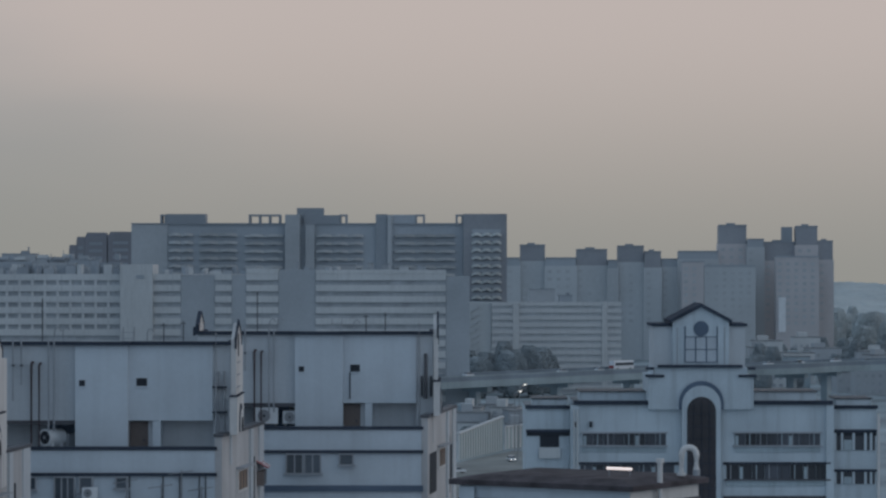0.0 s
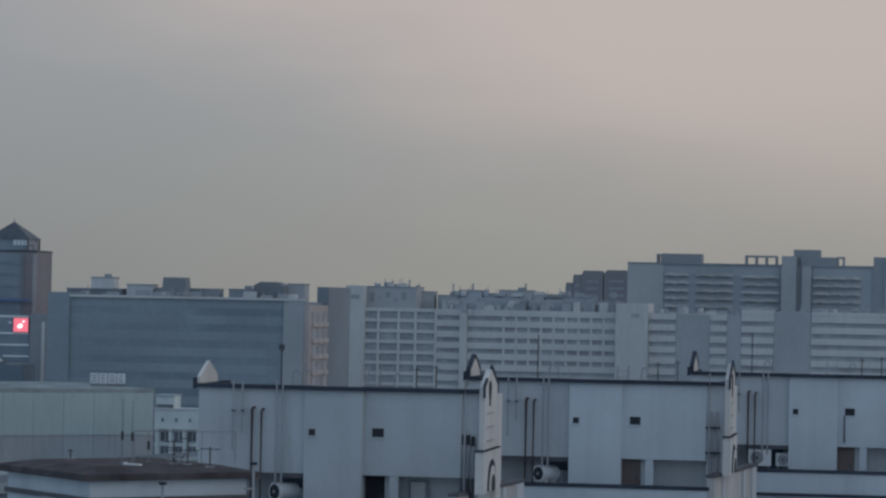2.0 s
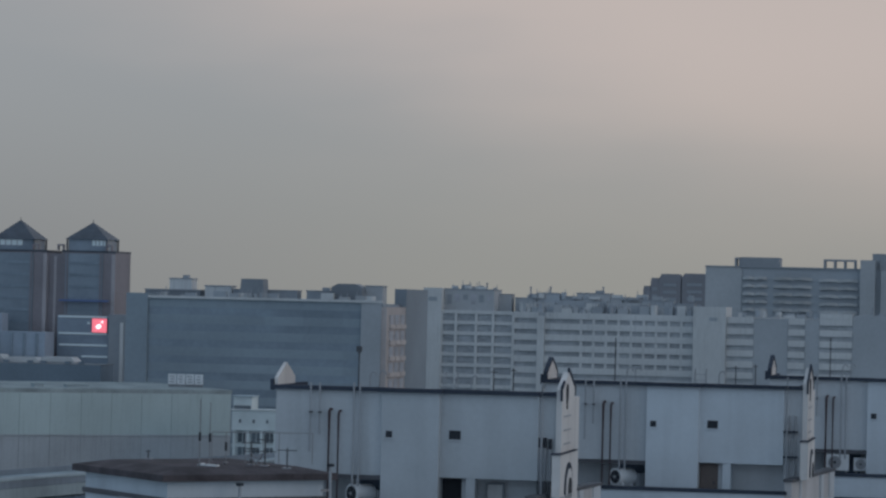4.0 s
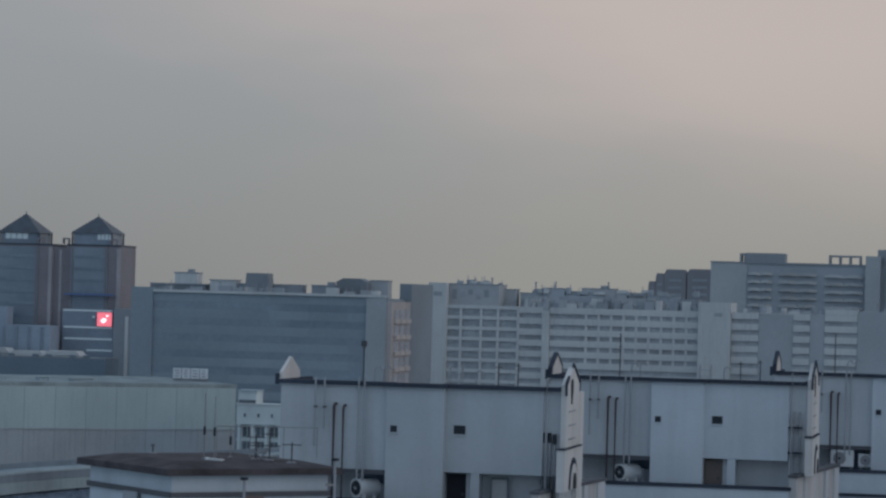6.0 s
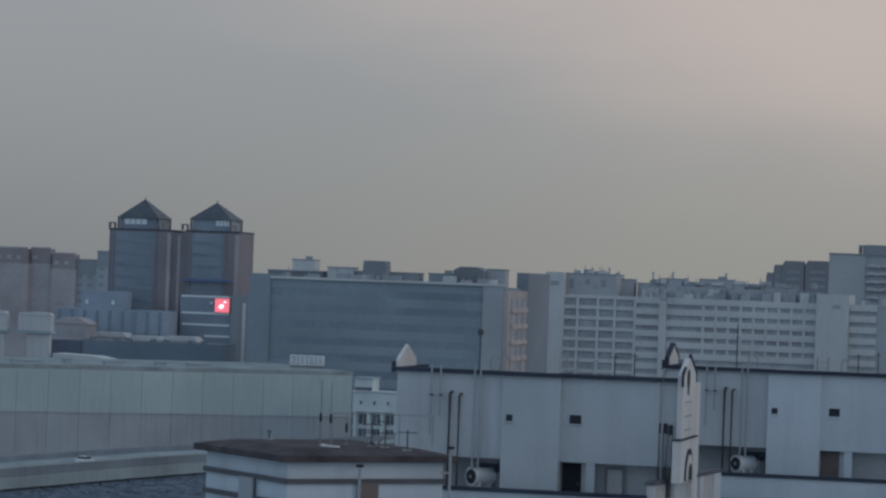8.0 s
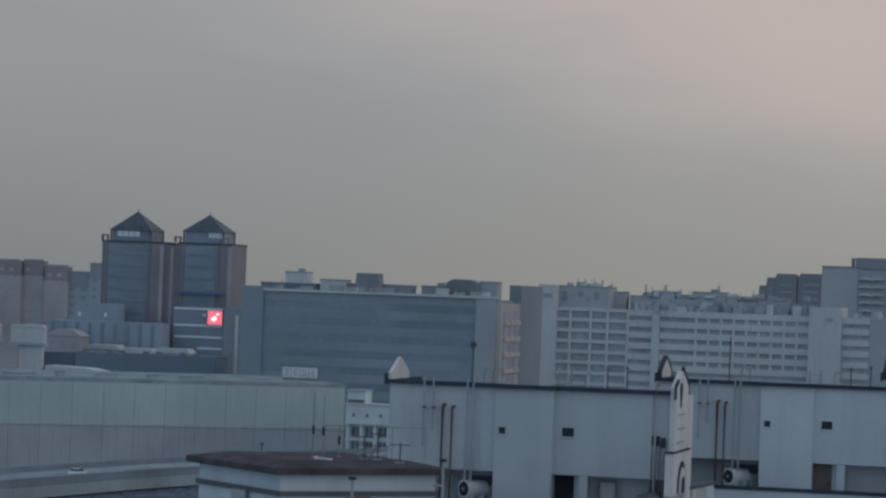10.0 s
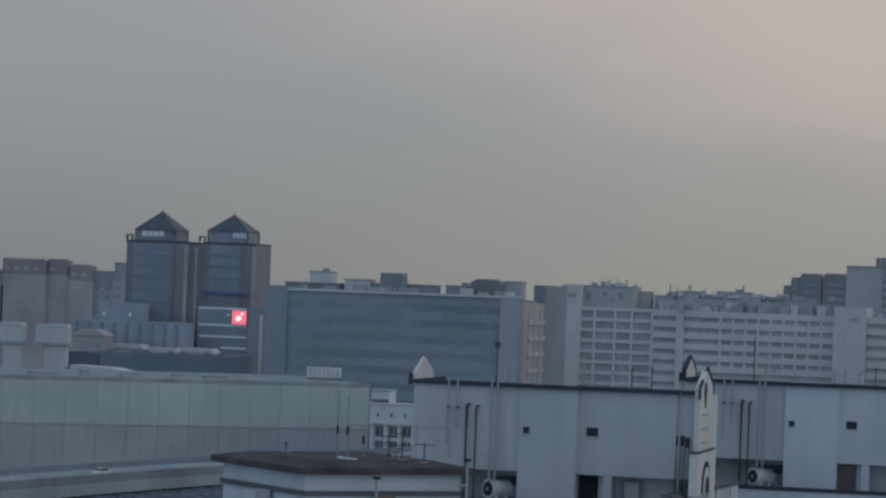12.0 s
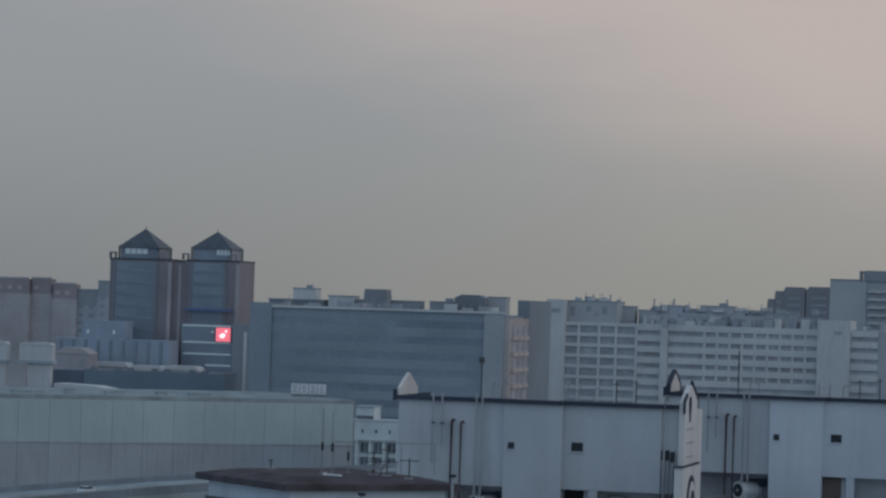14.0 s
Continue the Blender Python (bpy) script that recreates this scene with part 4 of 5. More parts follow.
def roof_mess(x0, x1, y, z, count, tall):
    """Tanks, ducts and stub walls strewn along a far roof."""
    for k in range(count):
        x, h = mess.uniform(x0, x1), mess.uniform(0.3, 1.0) * tall
        t = thing("roof_plant", mess.choice(("grey water tank on a far flat roof", "dim duct box on a far flat roof")), "roof plant", (x, y + mess.uniform(-3, 2), z), group="far roof plant")
        m = mess.choice((GREYD, GREYB, SLATE, PALE, GREYL))
        if k % 3 == 0:
            part("tank", tube([(0, 0, 0), (0, 0, h * 0.9), (0, 0, h)], mess.uniform(0.7, 1.3), 10), m, t)
        else:
            box("casing", t, m, 0, mess.uniform(1, 4), 0, 2, 0, h)
        part("flue", tube([(0.4, 0.5, h * 0.9), (0.4, 0.5, h + mess.uniform(0.4, 1.8))], 0.12, 5), GREYD, t)


SLATER2 = paint("dark_plant_room", (0.215, 0.240, 0.268), vary=0.15, grain=1.0, broad=0.05)
PEACHL = paint("pale_peach", (0.520, 0.470, 0.455), vary=0.12, grain=1.0, broad=0.06)
CLUSTER_WING = paint("dim_slate_wall", (0.238, 0.280, 0.322), vary=0.12, grain=1.0, broad=0.04)
blue = thing("office_block", "long blue-grey office block with ribbon glazing", "office building", (0, 880, 0))
TOPB = 52.3
box("glazing", blue, BLUED, -247.8, -179.2, 0.3, 60, 0, TOPB - 0.3, "dark blue ribbon glazing")
for k in range(10):
    z = TOPB - 4.65 * k
    for j in range(6):
        box("spandrel", blue, BLUE, -247.9 + 11.5 * j, -236.41 + 11.5 * j, 0.24, 0.29, max(z - 2.5, 0), z)
box("parapet", blue, PALE, -248, -179, -0.5, 0.6, TOPB, TOPB + 0.7, "pale roof edge")
box("stair_wall", blue, BLUE, -254.3, -247.91, -0.6, 40, 0, 53.6, "plain slate-blue end wall")
box("end_pier", blue, SLATE, -185.0, -179.1, -0.3, -0.11, 0, TOPB - 0.1)
box("peach_wing", blue, PEACH, -179.19, -177.6, 0, 28, 0, 51.2, "peach-tiled wing with windows")
for k in range(6):
    for j in range(3):
        box("peach_window", blue, PLUM, -177.59, -177.4, 4 + 8 * j, 9.5 + 8 * j, 46.2 - 4.6 * k, 49.0 - 4.6 * k)
        box("peach_balcony", blue, PEACHL, -177.59, -176.9, 3.2 + 8 * j, 10.2 + 8 * j, 45.0 - 4.6 * k, 46.19 - 4.6 * k, "pale balcony front")
box("slate_wing", blue, CLUSTER_WING, -181, -177.5, 28.01, 62, 0, 56.5, "plain slate wing")
clutter("office roof houses", "grey plant room on the office roof", 892, ((-252.3, -235.7, 52.0, 54.9), (-245.0, -238.3, 54.9, 58.2), (-234.3, -226.5, 52.0, 56.3), (-225.7, -206.8, 52.0, 55.4), (-203.9, -195.8, 52.0, 55.5), (-186.6, -181.4, 52.0, 57.3)), (SLATER2, PALE, PALE, GREYD, GREYD, GREYL))
roof_mess(-246, -181, 884, 52.3, 26, 2.6)
cone = thing("cooling_tower", "dark tapering cooling tower on the office roof", "cooling tower", (-219, 889, 52.4))
part("shell", prism([(-3.8, 0), (3.8, 0), (3.2, 6.0), (-3.2, 6.0)], "y", -2, 4), SLATER2, cone)
drum = thing("roof_drum", "dark barrel-roofed plant room on the office roof", "roof structure", (-191, 889, 52.4))
part("shell", prism([(-4.5, 0), (4.5, 0), (4.5, 4.2), (2.5, 5.2), (-2.5, 5.2), (-4.5, 4.2)], "y", -2, 5), SLATER2, drum)


# ---- long pale block ----
white = thing("pale_block", "long pale concrete block with ribbon windows", "office building", (0, 1070, 0))
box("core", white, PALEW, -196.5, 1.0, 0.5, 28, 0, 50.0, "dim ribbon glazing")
part("end_tower", prism([(-204.2, 0), (-196.6, 0), (-196.6, 57.7), (-203.0, 57.7)], "y", -1.0, 20), PALE, white, "plain pale end tower")
box("emblem", white, GREYB, -201.2, -198.2, -1.15, -1.004, 53.2, 54.6, "dim emblem shape")
box("penthouse", white, GREYL, -196.5, -179.1, 4, 20, 50.0, 57.2)
box("penthouse_roof", white, GREYD, -196.6, -179.0, 3.8, 20.2, 57.2, 57.6)
for k in range(6):
    box("penthouse_window", white, (GREYD, PLUM)[k % 2], -195.6 + 2.8 * k, -193.9 + 2.8 * k, 3.9, 3.996, 52.2 + 0.8 * (k % 3), 55.6)
for k in range(12):
    box("sill_band", white, PALE, -196.5, -171.4, 0.0, 0.49, 49.0 - 3.65 * k, 50.2 - 3.65 * k)
for x in (-196.6, -191.6, -184.5, -178.6, -171.6):
    box("column", white, PALE, x - 0.45, x + 0.45, -0.3, -0.004, 0, 50.2)
for k in range(12):
    z = 50.2 - 3.75 * k
    for x0, x1 in ((-171.3, -163.0), (-160.5, -159.0), (-158.9, -109.6), (-98.3, -89.1), (-77.4, -71.8), (-66.8, -55.9), (-43.2, 0.9)):
        box("spandrel", white, PALE, x0, x1, -0.1, 0.49, max(z - 2.15, 0), z)
for k in range(5):
    for j in range(9):
        box("window_pier", white, PALE, -148.5 + 4.3 * j, -147.6 + 4.3 * j, 0.0, 0.48, 46.45 - 3.75 * k, 48.04 - 3.75 * k)
box("riser_shaft", white, PALE, -163.2, -160.6, -0.8, 0.48, 0, 49.0)
box("stair_tower", white, PALE, -109.5, -98.4, -1.5, 20, 0, 53.4, "blank pale stair tower")
box("emblem", white, GREYB, -104.0, -101.3, -1.65, -1.504, 48.6, 49.8, "dim emblem shape")
for x0, x1, z in ((-89.0, -77.5, 49.3), (-71.7, -66.9, 49.7), (-55.8, -43.3, 51.6), (1.1, 9.0, 49.3)):
    box("stair_tower", white, SLATE, x0, x1, 0.2, 20, 0, z, "slate-grey stair tower")
box("roof_edge", white, PALE, -43.2, 1.0, -0.2, 10, 50.3, 51.6)
box("roof_edge", white, PALE, -66.8, -55.9, -0.2, 10, 50.3, 52.0)
for x0, x1, y, top, m in ((-171.2, -158.5, 9, 53.6, GREYL), (-158.4, -141.0, 11, 54.4, GREYB), (-140.9, -126.0, 10, 54.0, GREYL), (-125.9, -112.0, 12, 53.0, SLATE)):
    st = box("roof_storey", white, m, x0, x1, y, y + 8, 50.0, top, "dim roof storey set back from the edge")
    for k in range(int((x1 - x0) / 2.6)):
        box("roof_window", st, (GREYD, PALE, PALEW)[k % 3], 0.4 + 2.6 * k, 2.0 + 2.6 * k - 0.5 * (k % 2), -0.15, -0.004, 1.0, 2.2 + 0.4 * (k % 3))
clutter("pale block roof houses", "dim plant room on a long concrete block", 1085, ((-181.5, -174.7, 49.9, 56.2), (-173.5, -166.0, 49.9, 55.1), (-165.8, -157.9, 49.9, 56.9), (-157.4, -152.0, 49.9, 56.0), (-151.9, -140.2, 49.9, 57.2), (-140.0, -136.0, 49.9, 55.6), (-135.6, -129.4, 49.9, 56.0), (-129.2, -118.1, 49.9, 55.2), (-118, -111, 49.9, 54.2), (-37, -30, 51.0, 53.4), (-26, -24, 51.0, 54.0), (-21, -18.5, 51.0, 53.6), (-9, -6, 51.0, 53.2)), (GREYL, SLATE, GREYB, GREYD, GREYL))
roof_mess(-170, -112, 1077, 50.0, 60, 3.6)
roof_mess(-170, -112, 1086, 55.0, 24, 2.2)
roof_mess(-97, 0, 1080, 50.2, 34, 2.6)
roof_mess(-196, -180, 1082, 57.6, 8, 1.5)
for x, h in ((-168.5, 8.5), (-161.5, 8.7), (-184, 9.5), (-143, 9), (-50, 4)):
    m = thing("chimney_pipe", "slim dark flue pipe above the pale block", "flue", (x, 1088, 50.0), group="flues")
    part("pipe", tube([(0, 0, 0), (0, 0, h)], 0.25, 6), GREYD, m)
    part("cap", tube([(0, 0, h), (0, 0, h + 0.4)], 0.4, 6), GREYD, m)


# ---- big housing slab ----
big = thing("housing_slab", "huge grey housing slab with rows of curved balconies", "apartment building", (0, 1350, 0))
box("wall", big, GREYB, -133.3, 8.7, 0, 24, 0, 70.4)
box("end_shaft", big, GREYL, -133.4, -117.9, -0.6, -0.004, 0, 70.2, "paler blank end shaft")
box("lift_shaft", big, GREYL, -67.5, -61.2, -3, 12, 0, 74.6, "pale lift shaft")
box("lift_house", big, GREYD, -62.7, -51.3, 2, 12, 70.5, 77.5, "dark lift house")
box("shaft", big, GREYL, -58.8, -55.0, -2, 6, 0, 70.3)
box("roof_house", big, GREYD, -59.5, -44.5, 0.5, 12, 70.5, 74.4)
box("roof_house", big, GREYD, -118.5, -101.9, 0.5, 14, 70.5, 74.9)
for x0, x1, n in ((-121.2, -118.5, 1), (-83.3, -69.5, 3), (-44.5, -41.0, 1), (-12.0, -7.7, 1), (5.4, 8.8, 1)):
    f = box("roof_frame", big, GREYD, x0, x1, 1, 8, 73.9, 74.7, "open roof frame")
    for k in range(n + 1):
        px = (x1 - x0 - 0.9) * k / n
        box("post", f, GREYD, px, px + 0.9, 0, 7, -3.5, -0.004)
# dark block on the wall stands in for the shade of a recess
box("recess", big, GREYD, -28.8, -23.8, -1, 10, 0, 74.8, "dark block in place of a shaded recess")
box("shaft", big, GREYL, -23.7, -21.9, -2.5, 6, 0, 74.5)
box("roof_house", big, GREYB, -21.8, -12.0, 0.4, 12, 70.5, 74.6)
box("end_tower", big, SKYTOP, 8.75, 27.3, -3, 22, 0, 74.9, "dark end tower")
box("coping", big, GREYD, -133.6, 8.6, -0.7, 0.5, 70.41, 71.0)


def balcony_mesh(width, lobes, dip):
    """A rail slab whose front swells, and whose edge dips, in shallow lobes."""
    bm = bmesh.new()
    n = 6 * lobes
    rings = []
    for k in range(n + 1):
        q = abs(math.sin(math.pi * k * lobes / n))
        x, y, z = width * k / n, -1.2 - 0.9 * q, dip * (q - 0.5)
        rings.append([bm.verts.new(p) for p in ((x, -0.004, z), (x, y, z), (x, y, z + 1.15), (x, -0.004, z + 1.15))])
    for a, b in zip(rings, rings[1:]):
        for k in range(4):
            bm.faces.new((a[k], a[(k + 1) % 4], b[(k + 1) % 4], b[k]))
    bm.faces.new(rings[0])
    bm.faces.new(rings[-1])
    bmesh.ops.recalc_face_normals(bm, faces=bm.faces)
    me = bpy.data.meshes.new("balcony")
    bm.to_mesh(me)
    bm.free()
    me.materials.append(RAIL)
    return me


end_rails = balcony_mesh(12.7, 3, 0.7)
end_rails.materials[0] = paint("bright_rail", (0.52, 0.54, 0.535), vary=0.15, grain=0.8, broad=0.05, per_object=0.10)
for x0, x1, y, top, count, lobes in ((-117.4, -107.0, 0, 65.4, 11, 2), (-104.3, -88.1, 0, 65.4, 11, 2), (-84.9, -68.5, 0, 65.0, 11, 2), (-54.2, -34.1, 0, 65.0, 11, 3), (-20.6, 5.3, 0, 65.0, 11, 3), (12.2, 24.9, -3, 65.4, 12, 3)):
    me = balcony_mesh(x1 - x0, lobes, 0.3)
    for k in range(count):
        z = top - 3.36 * k
        o = new("balcony", me if x0 < 12 else end_rails)
        o.parent, o.location = big, (x0, y, z)
        box("balcony_door", big, GREYB, x0 + 0.3, x1 - 0.3, y - 0.10, y - 0.004, z + 1.3, z + 2.9)

# dark cluster beyond
CLUSTER = paint("brown_grey_block", (0.252, 0.255, 0.280), vary=0.12, grain=0.8, broad=0.04)
for x0, x1, top, m in ((-178, -174.6, 62.5, CLUSTER), (-174.5, -170.5, 66.4, CLUSTER), (-170.4, -160.0, 68.4, CLUSTER), (-159.5, -147.5, 68.8, CLUSTER)):
    t = thing("far_tower_block", "dim brown-grey tower block in the haze", "apartment building", (x0 * 1.0, 1500, 0), group="far towers")
    w = x1 - x0
    box("wall", t, m, 0, w, 0, 12, 0, top - 2)
    part("crown", prism([(0, top - 2), (w, top - 2), (w * 0.9, top), (w * 0.1, top)], "y", 0.3, 11.7), m, t)
    for k in range(8):
        box("window_strip", t, GREYD, w * 0.2, w * 0.8, -0.2, -0.004, top - 6 - 3.4 * k, top - 4.6 - 3.4 * k)

# right-hand skyline; haze is put into the wall and window colours
SKYLINE = ((34.8, 42.7, 56.3, 1), (42.8, 56.8, 63.5, 0), (56.9, 74.0, 56.3, 1), (74.1, 91.3, 61.0, 0), (91.4, 96.9, 55.0, 1), (97.0, 111.7, 62.9, 0),
           (111.8, 121.1, 59.8, 0), (121.2, 130.5, 55.7, 1), (130.6, 152.9, 60.0, 1), (153.1, 168.8, 74.5, 2), (168.9, 178.2, 66.7, 1), (178.3, 195.5, 65.1, 2),
           (195.7, 208.0, 73.9, 2), (208.1, 216.8, 65.7, 2))
for k, (x0, x1, top, m) in enumerate(SKYLINE):
    t = thing("far_apartment_block", "hazy grey-brown apartment block on the skyline", "apartment building", (x0, 1750 + 2 * (k % 2), 0), group="skyline blocks")
    w = x1 - x0
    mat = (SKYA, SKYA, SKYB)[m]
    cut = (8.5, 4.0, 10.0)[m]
    # lower wall painted paler as if deeper in haze, top storeys darker
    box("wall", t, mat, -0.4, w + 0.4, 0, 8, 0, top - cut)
    box("upper_storey", t, SKYTOP if m != 1 else GREYB, 0.1, w - 0.1, 0.2, 8, top - cut, top, "upper storeys coloured with less haze")
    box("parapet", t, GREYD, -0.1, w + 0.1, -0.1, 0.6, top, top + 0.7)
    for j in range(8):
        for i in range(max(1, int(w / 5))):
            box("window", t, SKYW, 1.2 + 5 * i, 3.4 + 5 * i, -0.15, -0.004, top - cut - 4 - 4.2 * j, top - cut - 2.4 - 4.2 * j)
    if m != 1:
        box("roof_tank", t, GREYD, w * 0.3, w * 0.6, 2, 6, top, top + 1.6)
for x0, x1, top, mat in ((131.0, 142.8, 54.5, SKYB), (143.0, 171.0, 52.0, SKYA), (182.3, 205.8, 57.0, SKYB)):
    t = thing("brick_block", "pinkish brick apartment block with haze in its colour", "apartment building", (x0, 1725, 0), group="skyline blocks")
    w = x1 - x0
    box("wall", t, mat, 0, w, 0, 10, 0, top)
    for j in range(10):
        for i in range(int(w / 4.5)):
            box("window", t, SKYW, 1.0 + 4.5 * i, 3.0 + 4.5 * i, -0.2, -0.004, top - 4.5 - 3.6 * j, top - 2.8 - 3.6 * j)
    box("parapet", t, GREYB, -0.2, w + 0.2, -0.3, 0.5, top, top + 0.8)
# white sheet paints the sunlit spot on the brick front
glint = box("bright_panel", None, PLASTIC, 183.6, 187.6, 1724.4, 1724.9, 16, 35)
tagged(glint, "white sheet in place of a sunlit spot on the brick front", "wall panel")
thin = box("roof_hut", None, GREYD, 188.5, 194.2, 1752, 1758, 65.1, 73.9)
tagged(thin, "dark lift hut on a far roof", "roof structure")

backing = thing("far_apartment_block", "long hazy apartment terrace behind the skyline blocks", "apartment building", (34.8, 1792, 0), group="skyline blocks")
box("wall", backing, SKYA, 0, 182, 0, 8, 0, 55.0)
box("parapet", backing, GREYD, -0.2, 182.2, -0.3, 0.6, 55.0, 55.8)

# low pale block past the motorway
# glazing and stair wall of the ribbed block carry painted haze
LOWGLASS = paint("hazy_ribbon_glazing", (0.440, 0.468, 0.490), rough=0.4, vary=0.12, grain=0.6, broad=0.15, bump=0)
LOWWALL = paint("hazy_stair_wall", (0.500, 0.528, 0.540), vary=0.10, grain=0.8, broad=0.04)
low = thing("ribbed_block", "pale ribbed office block beyond the motorway", "office building", (0, 1300, 0))
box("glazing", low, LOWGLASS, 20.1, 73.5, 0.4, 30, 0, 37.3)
for k in range(13):
    z = 37.8 - 2.87 * k
    for x0, x1 in ((20.1, 28.7), (31.56, 65.45), (67.96, 73.5)):
        box("spandrel", low, PALE, x0, x1, 0, 0.39, max(z - 1.57, 0), z)
for x0, x1 in ((28.78, 31.47), (65.54, 67.87)):
    box("pier", low, PALE, x0, x1, -0.3, 0.38, 0, 38.0)
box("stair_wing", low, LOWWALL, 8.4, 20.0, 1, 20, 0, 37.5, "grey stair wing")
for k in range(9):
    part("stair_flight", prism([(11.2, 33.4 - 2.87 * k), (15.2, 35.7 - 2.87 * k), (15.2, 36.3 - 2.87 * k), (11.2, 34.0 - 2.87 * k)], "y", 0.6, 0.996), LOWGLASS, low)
clutter("ribbed block roof houses", "low grey roof room on the ribbed block", 1313, ((35.9, 46.6, 37.8, 43.2), (48.4, 53.8, 37.8, 40.6)), (GREYL, GREYB))


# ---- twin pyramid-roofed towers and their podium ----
UPBRICK = paint("less_hazed_brick", (0.310, 0.275, 0.288), vary=0.18, grain=0.8, broad=0.05)
# annex and podium lightened: low haze is put into their colours
ANNEX = paint("annex_cladding", (0.328, 0.392, 0.470), vary=0.15, grain=0.8, broad=0.06)
PODIUM = paint("podium_glazing", (0.262, 0.322, 0.390), rough=0.35, vary=0.15, grain=0.8, broad=0.06)


def pyramid_tower(x0, x1, y, wide, deep, top, cap0, cap1, eave, apex, lit, label):
    t = thing("pyramid_tower", label, "tower", (0, y, 0), group="twin towers")
    box("body", t, TOWERB, x0, x1, 0.4, deep, 0, top, "brown tiled body")
    box("curtain_wall", t, TOWER, x0 + 1.2, x1 - wide, 0, 0.39, 0, top - 0.4, "dark blue curtain wall")
    for k in range(11):
        z = top - 4.0 - 3.9 * k
        box("floor_band", t, BLUED, x0 + 2.6, x1 - wide - 1.2, -0.15, -0.004, z, z + 0.9)
    for x in (x0 + 1.6, x1 - wide - 0.9):
        box("rib", t, TOWERB, x, x + 0.5, -0.3, -0.16, 0, top)
    box("corner_stripe", t, BRICKD, x1 - 1.2, x1 + 0.05, 0.2, 0.396, 0, top - 0.6, "paler corner stripe")
    box("parapet", t, SLATER, x0 - 0.2, x1 + 0.1, 0.2, deep + 0.2, top, top + 0.6)
    d0, d1 = 4.0, 4.0 + (cap1 - cap0)
    box("drum", t, PODIUM, cap0 + 0.6, cap1 - 0.6, d0 + 0.6, d1 - 0.6, top, eave)
    for x in (cap0, cap1 - 0.5):
        for yy in (d0, d1 - 0.5):
            box("post", t, SLATER, x, x + 0.5, yy, yy + 0.5, top + 0.61, eave)
    for k in range(4):
        w = (lit[1] - lit[0]) / 4
        box("lit_window", t, STRIP, lit[0] + w * k + 0.15, lit[0] + w * (k + 1) - 0.15, d0 + 0.5, d0 + 0.596, eave - 2.1, eave - 0.3, "faintly lit window")
    bm = bmesh.new()
    c = [bm.verts.new(p) for p in ((cap0 - 0.3, d0 - 0.3, eave), (cap1 + 0.3, d0 - 0.3, eave), (cap1 + 0.3, d1 + 0.3, eave), (cap0 - 0.3, d1 + 0.3, eave))]
    a = bm.verts.new(((cap0 + cap1) / 2, (d0 + d1) / 2, apex))
    bm.faces.new(c[::-1])
    for k in range(4):
        bm.faces.new((c[k], c[(k + 1) % 4], a))
    roof = part("pyramid_roof", bm, SLATER, t, "dark slate pyramid roof")
    part("finial", tube([((cap0 + cap1) / 2, (d0 + d1) / 2, apex - 0.3), ((cap0 + cap1) / 2, (d0 + d1) / 2, apex + 0.8)], 0.12, 5), SLATER, roof)
    for x in (cap0 - 2.3, cap1 + 0.2):
        f = box("roof_frame", t, TOWERB, x, x + 2.2, 1.5, 3.0, top + 2.1, top + 2.6, "open roof frame")
        for px in (0, 1.8):
            box("post", f, TOWERB, px, px + 0.4, 0, 1.5, -1.5, -0.004)
    return t


pyramid_tower(-338.2, -316.8, 1000, 4.6, 17, 66.3, -336.7, -322.5, 70.5, 77.0, (-334.6, -326.6), "dark glazed tower with a slate pyramid roof")
pyramid_tower(-311.5, -293.4, 1000, 4.2, 18.4, 66.4, -311.4, -297.4, 70.8, 76.6, (-302.8, -297.6), "dark glazed tower with pyramid roof and lit screen")
link = thing("link_block", "brown tiled link between the twin towers", "building", (0, 1006, 0))
box("wall", link, TOWERB, -317.6, -311.6, -4.5, 8, 0, 65.8)
for x in (-317.5, -314.6):
    box("stripe", link, BRICKD, x, x + 0.9, -4.7, -4.504, 0, 65.0, "paler vertical stripe")
podium = thing("podium_block", "dark glazed podium with pale lit floor edges", "office building", (0, 998, 0))
box("wall", podium, PODIUM, -311.9, -294.4, 0, 1.6, 0, 45.6)
for x0, x1, z, m in ((-311.6, -295.0, 50.2, BLUEL), (-311.6, -295.0, 44.9, STRIP), (-311.4, -295.0, 39.4, STRIP), (-311.2, -294.8, 35.6, STRIP), (-303.4, -294.7, 31.9, STRIP), (-297.5, -294.6, 28.4, STRIP), (-297.4, -294.5, 25.0, STRIP)):
    box("lit_floor_edge", podium, m, x0, x1, -0.2, -0.004 if z < 46 else 1.5, z, z + 0.6, "pale lit floor edge")
screen = thing("led_screen", "glowing red and pink advertising screen on the podium", "screen", (-299.8, 997.2, 40.2))
box("frame", screen, SLATER, -0.15, 5.05, 0.2, 0.7, -0.15, 4.65)
part("display", prism([(0, 0), (4.9, 0), (4.9, 4.5), (0, 4.5)], "y", 0.0, 0.19), LED, screen, "glowing red display")
for bx, bz, r in ((2.2, 1.9, 0.8), (3.4, 3.4, 0.35)):
    part("bright_blotch", prism([(bx + r * math.cos(a) * (1 + 0.3 * math.sin(2 * a + 0.6)), bz + r * math.sin(a)) for a in (2 * math.pi * k / 12 for k in range(12))], "y", -0.06, -0.004), LEDW, screen, "pale bright shape")
box("side_sign", screen, STRIP, -1.7, -0.9, 0.0, 0.6, 2.6, 3.3, "small lit side sign")
side = thing("blank_block", "plain slate block with a pale vertical stripe", "building", (0, 996, 0))
box("wall", side, GREYD, -293.8, -284.0, 0, 20, 0, 46.2)
